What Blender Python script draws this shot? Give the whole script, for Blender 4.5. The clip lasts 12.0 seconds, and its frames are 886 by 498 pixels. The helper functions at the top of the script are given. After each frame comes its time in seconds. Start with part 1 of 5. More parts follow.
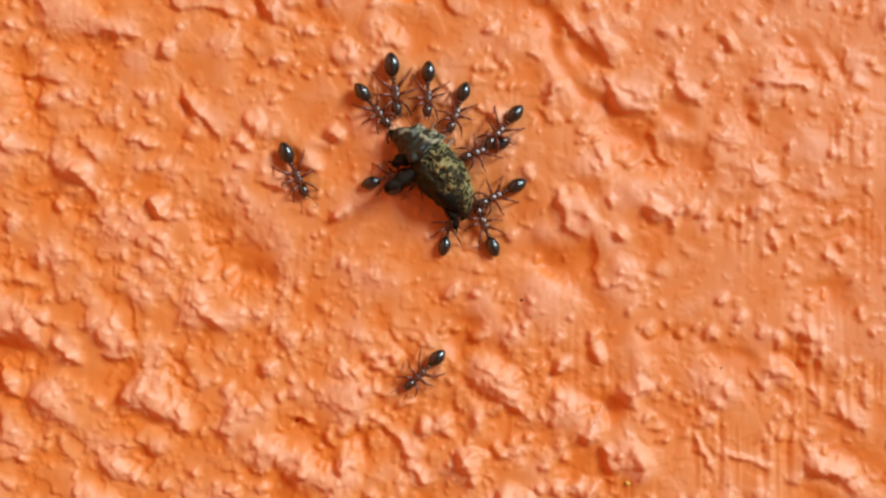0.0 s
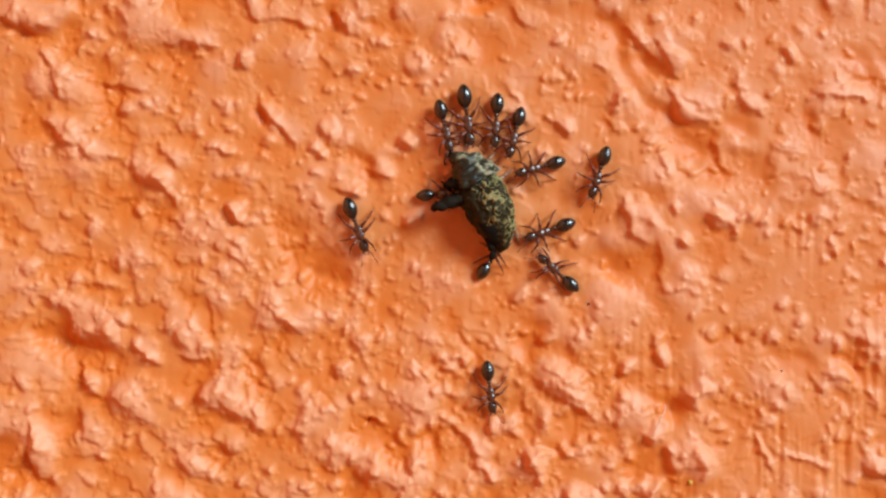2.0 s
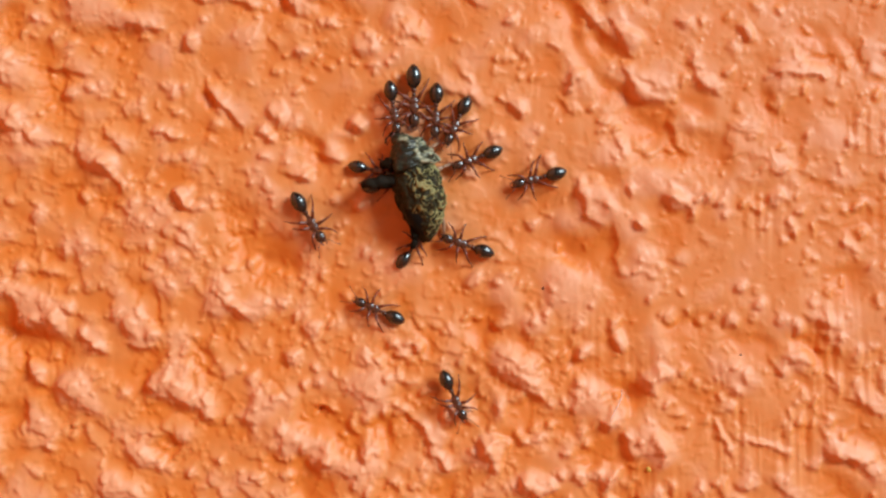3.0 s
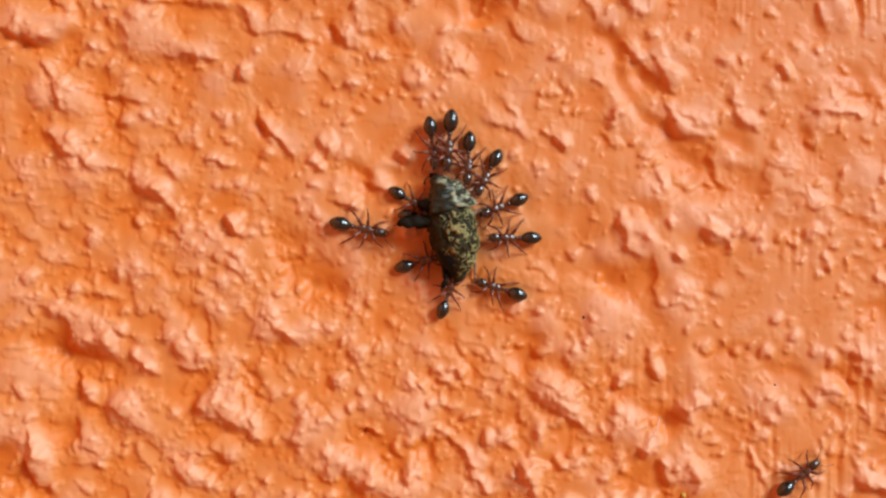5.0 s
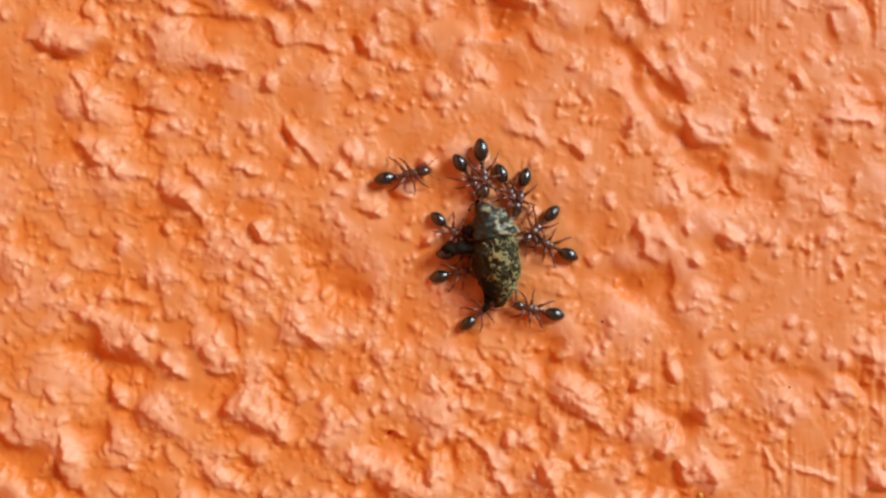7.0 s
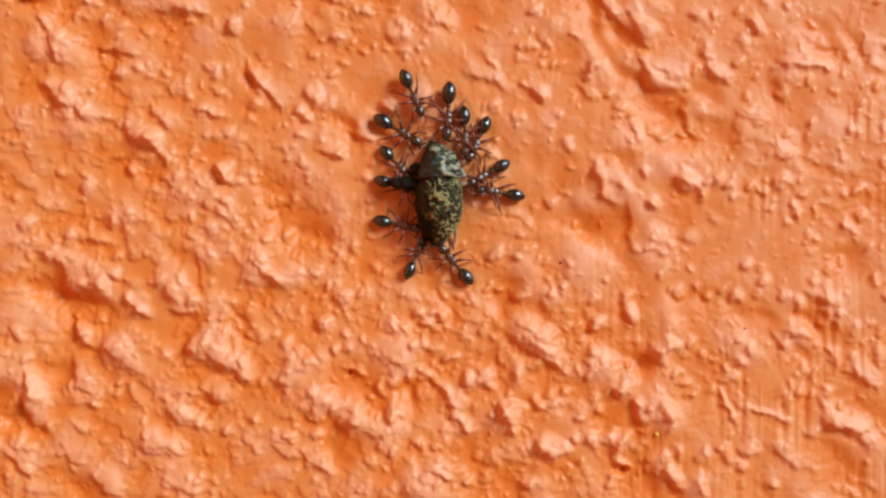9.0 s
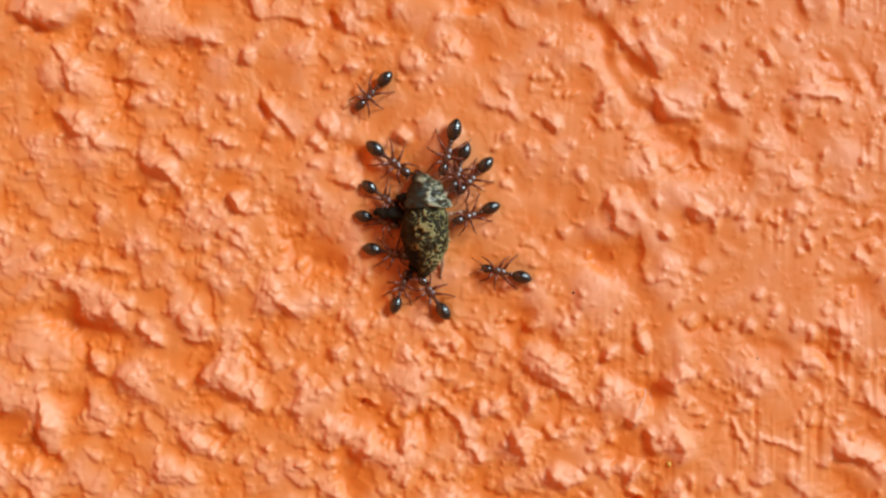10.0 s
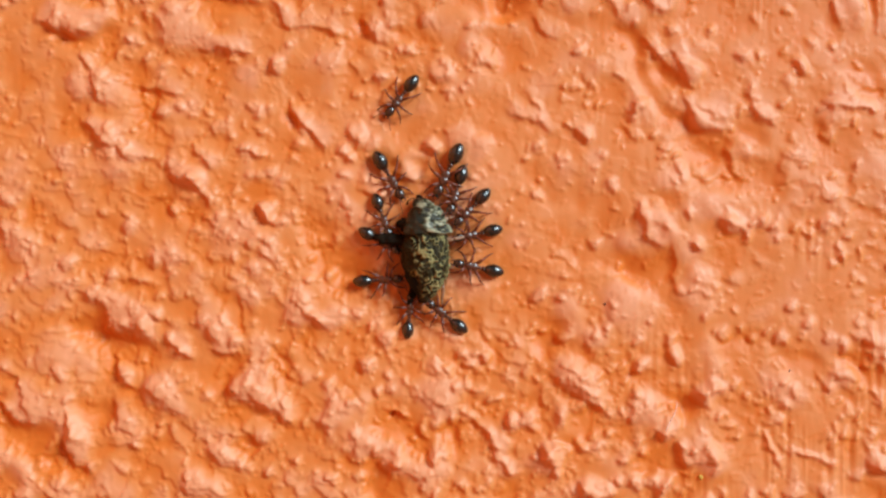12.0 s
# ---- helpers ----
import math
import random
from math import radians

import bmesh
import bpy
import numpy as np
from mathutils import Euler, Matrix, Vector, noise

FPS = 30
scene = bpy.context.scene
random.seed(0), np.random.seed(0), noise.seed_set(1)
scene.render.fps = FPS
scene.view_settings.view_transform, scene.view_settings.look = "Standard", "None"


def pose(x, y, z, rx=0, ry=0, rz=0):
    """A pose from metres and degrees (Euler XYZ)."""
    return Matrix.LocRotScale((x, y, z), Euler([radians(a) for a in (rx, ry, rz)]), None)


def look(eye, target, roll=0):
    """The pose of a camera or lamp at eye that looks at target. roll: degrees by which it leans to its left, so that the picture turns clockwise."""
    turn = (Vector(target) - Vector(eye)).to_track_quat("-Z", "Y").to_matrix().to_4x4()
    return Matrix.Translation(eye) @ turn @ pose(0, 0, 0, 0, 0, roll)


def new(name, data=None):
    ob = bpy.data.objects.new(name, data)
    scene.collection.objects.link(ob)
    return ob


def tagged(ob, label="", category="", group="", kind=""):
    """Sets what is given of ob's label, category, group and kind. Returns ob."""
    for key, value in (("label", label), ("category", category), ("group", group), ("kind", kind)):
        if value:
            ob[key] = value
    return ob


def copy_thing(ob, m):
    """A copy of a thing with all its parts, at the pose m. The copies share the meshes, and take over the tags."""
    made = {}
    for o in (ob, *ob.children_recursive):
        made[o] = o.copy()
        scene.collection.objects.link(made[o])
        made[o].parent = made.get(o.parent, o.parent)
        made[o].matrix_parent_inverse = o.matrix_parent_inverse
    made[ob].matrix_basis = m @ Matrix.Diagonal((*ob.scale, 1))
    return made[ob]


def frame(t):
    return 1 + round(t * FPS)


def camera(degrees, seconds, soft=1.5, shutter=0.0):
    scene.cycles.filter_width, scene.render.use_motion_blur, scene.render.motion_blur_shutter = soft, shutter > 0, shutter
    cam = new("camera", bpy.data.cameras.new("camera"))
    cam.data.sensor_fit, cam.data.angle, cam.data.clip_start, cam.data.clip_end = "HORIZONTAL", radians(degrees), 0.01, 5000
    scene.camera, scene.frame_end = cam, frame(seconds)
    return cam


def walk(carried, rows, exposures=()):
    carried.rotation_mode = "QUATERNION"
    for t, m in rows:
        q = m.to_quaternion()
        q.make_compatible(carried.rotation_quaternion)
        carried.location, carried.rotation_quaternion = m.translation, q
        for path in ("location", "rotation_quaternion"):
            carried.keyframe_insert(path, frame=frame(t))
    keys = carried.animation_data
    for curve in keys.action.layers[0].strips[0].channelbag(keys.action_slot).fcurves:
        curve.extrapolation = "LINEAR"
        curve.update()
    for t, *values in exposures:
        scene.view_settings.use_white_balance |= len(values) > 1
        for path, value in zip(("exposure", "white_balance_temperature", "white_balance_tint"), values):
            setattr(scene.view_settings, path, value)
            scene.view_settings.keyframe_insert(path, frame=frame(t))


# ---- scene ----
cam = camera(45.0, 12.0, soft=2.5)
MM = 0.001
SPOT = 0.6  # height above the ground of the patch of wall in view, metres

# seconds, sideways and up on the wall, distance to it (millimetres), lean in degrees
CAMERA_ROWS = [
    (0.0, 1.20, -3.06, 76.57, -0.29), (0.1, 1.26, -2.84, 76.75, -0.33), (0.2, 1.46, -2.62, 76.92, -0.38),
    (0.3, 1.94, -2.40, 77.10, -0.42), (0.4, 2.09, -2.57, 77.27, -0.47), (0.5, 1.78, -3.19, 77.45, -0.51),
    (0.6, 1.13, -3.47, 77.69, -0.49), (0.7, 0.93, -3.43, 77.94, -0.46), (0.8, 0.96, -3.44, 78.18, -0.44),
    (0.9, 1.39, -2.72, 78.43, -0.41), (1.0, 1.46, -2.60, 78.67, -0.39), (1.1, 1.41, -1.77, 78.84, -0.31),
    (1.2, 0.43, 1.49, 79.00, -0.23), (1.3, -0.06, 2.23, 79.17, -0.16), (1.4, -0.31, 1.18, 79.33, -0.08),
    (1.5, 0.00, 0.00, 79.50, 0.00), (1.6, -0.26, -1.20, 79.38, -0.01), (1.7, -0.42, -1.31, 79.25, -0.02),
    (1.8, -1.73, -2.86, 79.13, -0.04), (1.9, -2.68, -2.74, 79.00, -0.05), (2.0, -3.89, -2.67, 78.88, -0.06),
    (2.1, -4.03, -3.04, 78.50, -0.09), (2.2, -3.39, -2.96, 78.13, -0.12), (2.3, -2.59, -2.95, 77.75, -0.14),
    (2.4, -1.52, -4.11, 77.38, -0.17), (2.5, -1.06, -4.47, 77.00, -0.20), (2.6, -1.43, -2.82, 77.11, -0.37),
    (2.7, -1.26, -2.99, 77.22, -0.54), (4.3, 2.47, -6.49, 77.94, -0.23), (4.4, 2.29, -5.99, 78.11, -0.09),
    (4.5, 1.20, -6.33, 78.27, 0.04), (4.6, -1.85, -4.80, 78.50, 0.10), (4.7, -3.03, -4.94, 78.74, 0.16),
    (4.8, -4.73, -4.63, 78.97, 0.21), (4.9, -4.95, -4.31, 79.21, 0.27), (5.0, -3.65, -1.73, 79.44, 0.33),
    (5.1, -3.07, -1.32, 79.57, 0.31), (5.2, -1.99, -1.60, 79.70, 0.29), (5.3, -1.37, -1.37, 79.82, 0.27),
    (5.4, -1.86, 0.26, 79.95, 0.25), (5.5, -2.66, 1.33, 80.08, 0.23), (5.6, -3.17, -1.02, 80.17, 0.21),
    (5.7, -3.83, -2.47, 80.26, 0.19), (5.8, -3.03, -1.14, 80.35, 0.17), (5.9, -3.23, -0.37, 80.44, 0.15),
    (6.0, -3.17, 2.16, 80.53, 0.13), (6.1, -3.60, 0.91, 80.53, 0.16), (6.2, -4.76, -2.03, 80.53, 0.19),
    (6.3, -5.28, -3.50, 80.53, 0.21), (6.4, -5.40, -3.27, 80.53, 0.24), (6.5, -4.93, -2.69, 80.53, 0.27),
    (6.6, -4.32, -1.63, 80.68, 0.25), (6.7, -4.41, -1.63, 80.82, 0.23), (6.8, -5.32, -1.22, 80.97, 0.21),
    (6.9, -5.53, -1.10, 81.11, 0.19), (7.0, -5.29, -1.26, 81.26, 0.17), (7.1, -5.48, -1.65, 81.20, 0.26),
    (7.2, -4.39, -5.03, 81.14, 0.35), (8.8, -5.11, -6.43, 82.27, 0.37), (8.9, -4.36, -6.49, 82.34, 0.39),
    (9.0, -2.23, -5.73, 82.40, 0.40), (9.1, -1.74, -5.82, 82.45, 0.41), (9.2, -1.75, -5.77, 82.49, 0.42),
    (9.3, -2.19, -4.28, 82.54, 0.43), (9.4, -2.91, -5.01, 82.58, 0.44), (9.5, -3.21, -5.16, 82.63, 0.45),
    (9.6, -3.78, -5.25, 82.62, 0.46), (9.7, -3.24, -5.13, 82.61, 0.47), (9.8, -2.76, -4.52, 82.60, 0.49),
    (9.9, -3.18, -3.93, 82.59, 0.50), (10.0, -3.27, -3.45, 82.58, 0.51), (10.1, -3.36, -3.15, 82.52, 0.51),
    (10.2, -3.94, -3.63, 82.46, 0.51), (10.3, -4.29, -4.23, 82.40, 0.50), (10.4, -4.91, -6.63, 82.34, 0.50),
    (10.5, -5.29, -7.23, 82.28, 0.50), (10.6, -5.14, -6.22, 82.30, 0.55), (10.7, -4.92, -4.86, 82.32, 0.61),
    (10.8, -4.63, -3.56, 82.34, 0.66), (10.9, -4.93, -3.99, 82.36, 0.72), (11.0, -4.00, -3.58, 82.38, 0.77),
    (11.1, -3.87, -3.14, 82.39, 0.71), (11.2, -3.87, -3.25, 82.40, 0.65), (11.3, -3.76, -3.23, 82.41, 0.58),
    (11.4, -4.02, -1.12, 82.42, 0.52), (11.5, -4.62, -0.46, 82.43, 0.46), (11.6, -4.51, -0.82, 82.34, 0.48),
    (11.7, -4.67, -2.27, 82.25, 0.50), (11.8, -4.76, -2.63, 82.17, 0.53), (11.9, -5.47, -1.45, 82.08, 0.55),
    (12.0, -5.60, -2.62, 81.99, 0.57),
]
walk(cam, [(t, pose(x * MM, -d * MM, SPOT + z * MM, 90, -r, 0)) for t, x, z, d, r in CAMERA_ROWS])

# ---- light: a bright hazy sky and a veiled sun high to one side ----
SUN_TO = Vector((0.67, -0.58, 0.46)).normalized()
world = bpy.data.worlds.new("sky")
scene.world = world
world.use_nodes = True
wn = world.node_tree.nodes
sky = wn.new("ShaderNodeTexSky")
sky.sky_type = "NISHITA"
sky.sun_disc = False
sky.sun_elevation = math.asin(SUN_TO.z)
sky.sun_rotation = math.atan2(SUN_TO.x, SUN_TO.y)
sky.air_density, sky.dust_density, sky.ozone_density = 0.6, 8.0, 0.3
wn["Background"].inputs["Strength"].default_value = 0.005
world.node_tree.links.new(sky.outputs[0], wn["Background"].inputs["Color"])
sun_data = bpy.data.lights.new("sun", "SUN")
sun_data.energy, sun_data.angle, sun_data.color = 4.2, radians(23), (0.81, 1.0, 1.08)
sun = new("sun", sun_data)
sun.matrix_world = look(SUN_TO * 5, (0, 0, 0))
scene.view_settings.exposure = 0.0


# ---- materials ----
def material(name, colour, rough=0.5, spec=0.5):
    m = bpy.data.materials.new(name)
    m.use_nodes = True
    p = m.node_tree.nodes["Principled BSDF"]
    p.inputs["Base Color"].default_value = (*colour, 1)
    p.inputs["Roughness"].default_value = rough
    p.inputs["Specular IOR Level"].default_value = spec
    return m, m.node_tree.nodes, m.node_tree.links, p


def noise_node(nodes, links, scale, detail=4, rough=0.55, stretch=None, kind="Object"):
    tc = nodes.new("ShaderNodeTexCoord")
    mp = nodes.new("ShaderNodeMapping")
    mp.inputs["Scale"].default_value = stretch or (1, 1, 1)
    n = nodes.new("ShaderNodeTexNoise")
    n.inputs["Scale"].default_value, n.inputs["Detail"].default_value, n.inputs["Roughness"].default_value = scale, detail, rough
    links.new(tc.outputs[kind], mp.inputs[0])
    links.new(mp.outputs[0], n.inputs["Vector"])
    return n


def ramp(nodes, links, source, stops):
    r = nodes.new("ShaderNodeValToRGB")
    e = r.color_ramp.elements
    while len(e) < len(stops):
        e.new(0.5)
    for el, (pos, col) in zip(e, stops):
        el.position, el.color = pos, (*col, 1)
    links.new(source, r.inputs[0])
    return r


def add_bump(nodes, links, p, source, strength, distance):
    b = nodes.new("ShaderNodeBump")
    b.inputs["Strength"].default_value, b.inputs["Distance"].default_value = strength, distance
    links.new(source, b.inputs["Height"])
    links.new(b.outputs[0], p.inputs["Normal"])
    return b


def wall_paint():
    """Satin orange paint, its lit proud parts painted in as a paler salmon."""
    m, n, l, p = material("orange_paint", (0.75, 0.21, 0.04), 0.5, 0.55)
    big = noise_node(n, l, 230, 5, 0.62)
    # pale tone of the lit raised parts, painted into the base colour
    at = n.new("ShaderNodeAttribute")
    at.attribute_name = "crest_light"
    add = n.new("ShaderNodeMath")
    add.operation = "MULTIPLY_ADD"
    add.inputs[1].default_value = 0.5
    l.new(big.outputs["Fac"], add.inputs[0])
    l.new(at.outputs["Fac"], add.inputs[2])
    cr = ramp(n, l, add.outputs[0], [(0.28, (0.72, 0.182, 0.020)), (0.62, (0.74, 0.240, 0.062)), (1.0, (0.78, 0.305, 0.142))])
    fine = noise_node(n, l, 900, 5, 0.65)
    mix = n.new("ShaderNodeMix")
    mix.data_type, mix.blend_type = "RGBA", "MULTIPLY"
    mix.inputs[0].default_value = 1.0
    tint = ramp(n, l, fine.outputs["Fac"], [(0.25, (0.97, 0.93, 0.86)), (0.55, (1, 1, 1))])
    l.new(cr.outputs[0], mix.inputs[6])
    l.new(tint.outputs[0], mix.inputs[7])
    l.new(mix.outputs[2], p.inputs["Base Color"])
    rr = ramp(n, l, noise_node(n, l, 320, 4).outputs["Fac"], [(0.3, (0.50, 0.50, 0.50)), (0.7, (0.60, 0.60, 0.60))])
    l.new(rr.outputs[0], p.inputs["Roughness"])
    add_bump(n, l, p, noise_node(n, l, 2600, 4, 0.6).outputs["Fac"], 0.25, 0.00004)
    return m


def chitin(name, colour, rough, dark=0.6, coat=0.3, spec=0.6):
    m, n, l, p = material(name, colour, rough, spec)
    c = ramp(n, l, noise_node(n, l, 1500, 4, 0.6).outputs["Fac"], [(0.3, tuple(v * dark for v in colour)), (0.7, tuple(v * 1.25 for v in colour))])
    l.new(c.outputs[0], p.inputs["Base Color"])
    p.inputs["Coat Weight"].default_value, p.inputs["Coat Roughness"].default_value = coat, 0.27
    p.inputs["Coat IOR"].default_value = 1.75
    add_bump(n, l, p, noise_node(n, l, 9000, 4, 0.6).outputs["Fac"], 0.2, 0.00001)
    return m


def beetle_scales(name, pale, mid, black, rough, spec):
    """Pale scales on the relief's crests, bare black between; one side's shade painted in."""
    m, n, l, p = material(name, mid, rough, spec)
    at = n.new("ShaderNodeAttribute")
    at.attribute_name = "scales"
    fleck = noise_node(n, l, 4200, 4, 0.65)
    add = n.new("ShaderNodeMath")
    add.operation = "MULTIPLY_ADD"
    add.inputs[1].default_value = 0.55
    l.new(fleck.outputs["Fac"], add.inputs[0])
    l.new(at.outputs["Fac"], add.inputs[2])
    cr = ramp(n, l, add.outputs[0], [(0.44, black), (0.64, mid), (0.9, pale)])
    big = noise_node(n, l, 900, 3, 0.5)
    mix = n.new("ShaderNodeMix")
    mix.data_type, mix.blend_type = "RGBA", "MULTIPLY"
    mix.inputs[0].default_value = 1.0
    l.new(cr.outputs[0], mix.inputs[6])
    l.new(ramp(n, l, big.outputs["Fac"], [(0.35, (0.65, 0.65, 0.65)), (0.6, (1, 1, 1))]).outputs[0], mix.inputs[7])
    l.new(mix.outputs[2], p.inputs["Base Color"])
    add_bump(n, l, p, fleck.outputs["Fac"], 0.7, 0.00008)
    return m


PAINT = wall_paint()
GASTER = chitin("black_chitin", (0.004, 0.003, 0.0025), 0.36, 0.6, 1.0, 0.15)
THORAX = chitin("brown_chitin", (0.10, 0.027, 0.012), 0.32, 0.6, 0.18)
HEAD = chitin("dark_brown_chitin", (0.045, 0.015, 0.008), 0.27)
LEG = chitin("leg_chitin", (0.18, 0.037, 0.014), 0.42, 0.6, 0.08)
EYE = chitin("eye_black", (0.006, 0.006, 0.006), 0.15)
ELYTRA = beetle_scales("mottled_scales", (0.30, 0.255, 0.105), (0.105, 0.085, 0.032), (0.03, 0.023, 0.010), 0.55, 0.12)
PRONOTUM = beetle_scales("greenish_scales", (0.42, 0.40, 0.26), (0.10, 0.095, 0.052), (0.02, 0.019, 0.011), 0.34, 0.35)
TAN = chitin("tan_shank", (0.34, 0.17, 0.09), 0.5, 0.6, 0.1)
BELLY = chitin("belly_black", (0.006, 0.005, 0.004), 0.6, 0.6, 0.0, 0.15)
SHANK = chitin("dark_shank", (0.014, 0.009, 0.005), 0.7, 0.5, 0.0, 0.08)


# ---- mesh helpers ----
def part(name, bm, mat, parent, label="", place=None):
    me = bpy.data.meshes.new(name)
    bmesh.ops.recalc_face_normals(bm, faces=bm.faces)
    bm.to_mesh(me)
    bm.free()
    for f in me.polygons:
        f.use_smooth = True
    me.materials.append(mat)
    ob = new(name, me)
    ob.parent = parent
    if place is not None:
        ob.location = place
    if label:
        ob["label"] = label
    return ob


def loft(bm, rings, close=True):
    """Rings of points joined by quads, with closed ends."""
    vs = [[bm.verts.new(p) for p in r] for r in rings]
    k = len(vs[0])
    for a, b in zip(vs, vs[1:]):
        for i in range(k):
            bm.faces.new((a[i], a[(i + 1) % k], b[(i + 1) % k], b[i]))
    if close:
        bm.faces.new(vs[0])
        bm.faces.new(list(reversed(vs[-1])))
    return vs


def body_shape(stations, sides=16):
    """A body along +y from (y, half width, half height, z of the middle) stations, in millimetres."""
    bm = bmesh.new()
    rings = []
    for y, w, h, z in stations:
        rings.append([Vector((w * math.cos(a), y, z + h * math.sin(a))) * MM for a in (2 * math.pi * i / sides for i in range(sides))])
    loft(bm, rings)
    return bm


def egg(y0, y1, w, h, z, n=14, blunt=1.0, tip=0.75):
    """Stations of an egg between y0 and y1; tip below 1 makes the y0 end pointed."""
    out = []
    for i in range(n + 1):
        u = i / n
        s = math.sin(math.pi * (0.02 + 0.96 * u))
        s = s ** (tip * (1 - u) + blunt * 0.55 * u + 0.001)
        out.append((y0 + (y1 - y0) * u, w * s, h * s, z))
    return out


def tube(bm, pts, radii, sides=7):
    """A bent tapered tube through points in millimetres."""
    pts = [Vector(p) for p in pts]
    rings = []
    for i, p in enumerate(pts):
        d = (pts[min(i + 1, len(pts) - 1)] - pts[max(i - 1, 0)]).normalized()
        a = d.cross(Vector((0.13, 0.21, 0.97))).normalized()
        b = d.cross(a)
        rings.append([(p + (a * math.cos(q) + b * math.sin(q)) * radii[i]) * MM for q in (2 * math.pi * j / sides for j in range(sides))])
    loft(bm, rings)
    return bm


def curve_points(a, b, bend, n=6):
    a, b, bend = Vector(a), Vector(b), Vector(bend)
    return [a.lerp(b, i / n) + bend * math.sin(math.pi * i / n) for i in range(n + 1)]


def swell(r0, r1, r2, n=6):
    return [r0 * (1 - u) ** 2 + 2 * r1 * u * (1 - u) + r2 * u * u for u in (i / n for i in range(n + 1))]


# ---- the wall ----
X0, X1, Z0, Z1, STEP = -44.0, 39.0, -31.0, 25.0, 0.08
NX, NZ = int(round((X1 - X0) / STEP)) + 1, int(round((Z1 - Z0) / STEP)) + 1
GX = np.linspace(X0, X1, NX)
GZ = np.linspace(Z0, Z1, NZ)
XX, ZZ = np.meshgrid(GX, GZ)
rng = np.random.default_rng(11)
FX = np.fft.fftfreq(NX, STEP)[None, :]
FZ = np.fft.fftfreq(NZ, STEP)[:, None]


def soften(a, lx, lz=None):
    lz = lz or lx
    return np.real(np.fft.ifft2(np.fft.fft2(a) * np.exp(-2 * np.pi ** 2 * ((FX * lx) ** 2 + (FZ * lz) ** 2))))


def grain(lx, lz=None):
    """Smooth random relief of unit strength with features of about that many millimetres."""
    g = soften(rng.standard_normal((NZ, NX)), lx, lz)
    return (g - g.mean()) / g.std()


def step_up(a, lo, hi):
    u = np.clip((a - lo) / (hi - lo), 0, 1)
    return u * u * (3 - 2 * u)


def near(x, z, rx, rz):
    return np.exp(-(((XX - x) / rx) ** 2 + ((ZZ - z) / rz) ** 2))


FINE_X = grain(0.4) * 0.13 + grain(0.17) * 0.07 + grain(0.09) * 0.02
FINE_Z = grain(0.4) * 0.13 + grain(0.17) * 0.07 + grain(0.09) * 0.02
CHIPS = np.clip(0.9 + 0.02 * grain(0.3) + 0.12 * grain(0.9), 0.3, 1.3)
relief = np.zeros((NZ, NX))


def lump(x, z, rx, rz, turn, h, edge=0.55, warped=1.0):
    """A lump (or, with h below 0, a hollow) of the plaster at x, z: half length, half width, turn in degrees, height."""
    reach = 1.5 * max(rx, rz) + 0.4
    i0, i1 = np.searchsorted(GX, (x - reach, x + reach))
    k0, k1 = np.searchsorted(GZ, (z - reach, z + reach))
    if i1 <= i0 or k1 <= k0:
        return
    s = (slice(k0, k1), slice(i0, i1))
    dx, dz = XX[s] - x + FINE_X[s] * warped, ZZ[s] - z + FINE_Z[s] * warped
    c, n = math.cos(radians(turn)), math.sin(radians(turn))
    r = np.sqrt(((dx * c + dz * n) / rx) ** 2 + ((dz * c - dx * n) / rz) ** 2)
    if h < 0:
        h, edge = h * 0.6, 0.95
    relief[s] += h * (1 - step_up(r, 1 - edge, 1 + edge * 0.45))


def ledge(x1, z1, x2, z2, h, back):
    """A broken edge from one end to the other: steep on the side away from the light, sloping off gently behind."""
    back *= 0.8
    length = math.hypot(x2 - x1, z2 - z1)
    ux, uz = (x2 - x1) / length, (z2 - z1) / length
    nx, nz = -uz, ux
    if nx + nz < 0:
        nx, nz = -nx, -nz
    cx, cz, reach = (x1 + x2) / 2, (z1 + z2) / 2, length / 2 + back + 1.2
    i0, i1 = np.searchsorted(GX, (cx - reach, cx + reach))
    k0, k1 = np.searchsorted(GZ, (cz - reach, cz + reach))
    if i1 <= i0 or k1 <= k0:
        return
    s = (slice(k0, k1), slice(i0, i1))
    dx, dz = XX[s] - cx + FINE_X[s], ZZ[s] - cz + FINE_Z[s]
    along, out = np.abs(dx * ux + dz * uz), dx * nx + dz * nz
    behind = (XX[s] - cx) * nx + (ZZ[s] - cz) * nz
    ends = 1 - step_up(along, length / 2 - 0.25 - 0.1 * back, length / 2 + 0.3 + 0.25 * back)
    rise = (0.3 * step_up(out, -0.5, 0.12) + 0.7 * step_up(out, -0.12, 0.12)) * (1 - step_up(behind, 0.0, back)) ** 1.2
    trough = 0.16 * np.exp(-((out + 0.45) / 0.4) ** 2)
    relief[s] += 0.88 * h * (1 - 0.22 * step_up(coarse[s], 0.6, 1.1)) * (1 - 0.1 * brushed[s]) * ends * (rise * CHIPS[s] - trough)


# how rough the plaster is: coarse at the lower side, smoother round the middle, brushed towards positive x
coarse = np.clip(0.55 + 0.55 * step_up(-ZZ - 0.25 * XX, -2, 12) * step_up(-XX, -26, 4) + 0.25 * near(-30, 12, 16, 12) - 0.42 * near(3, 2, 15, 9) - 0.25 * near(20, 0, 14, 14), 0.36, 1.2)
brushed = step_up(XX, 2, 16)


relief += 0.10 * grain(3.4) + 0.07 * grain(1.4)
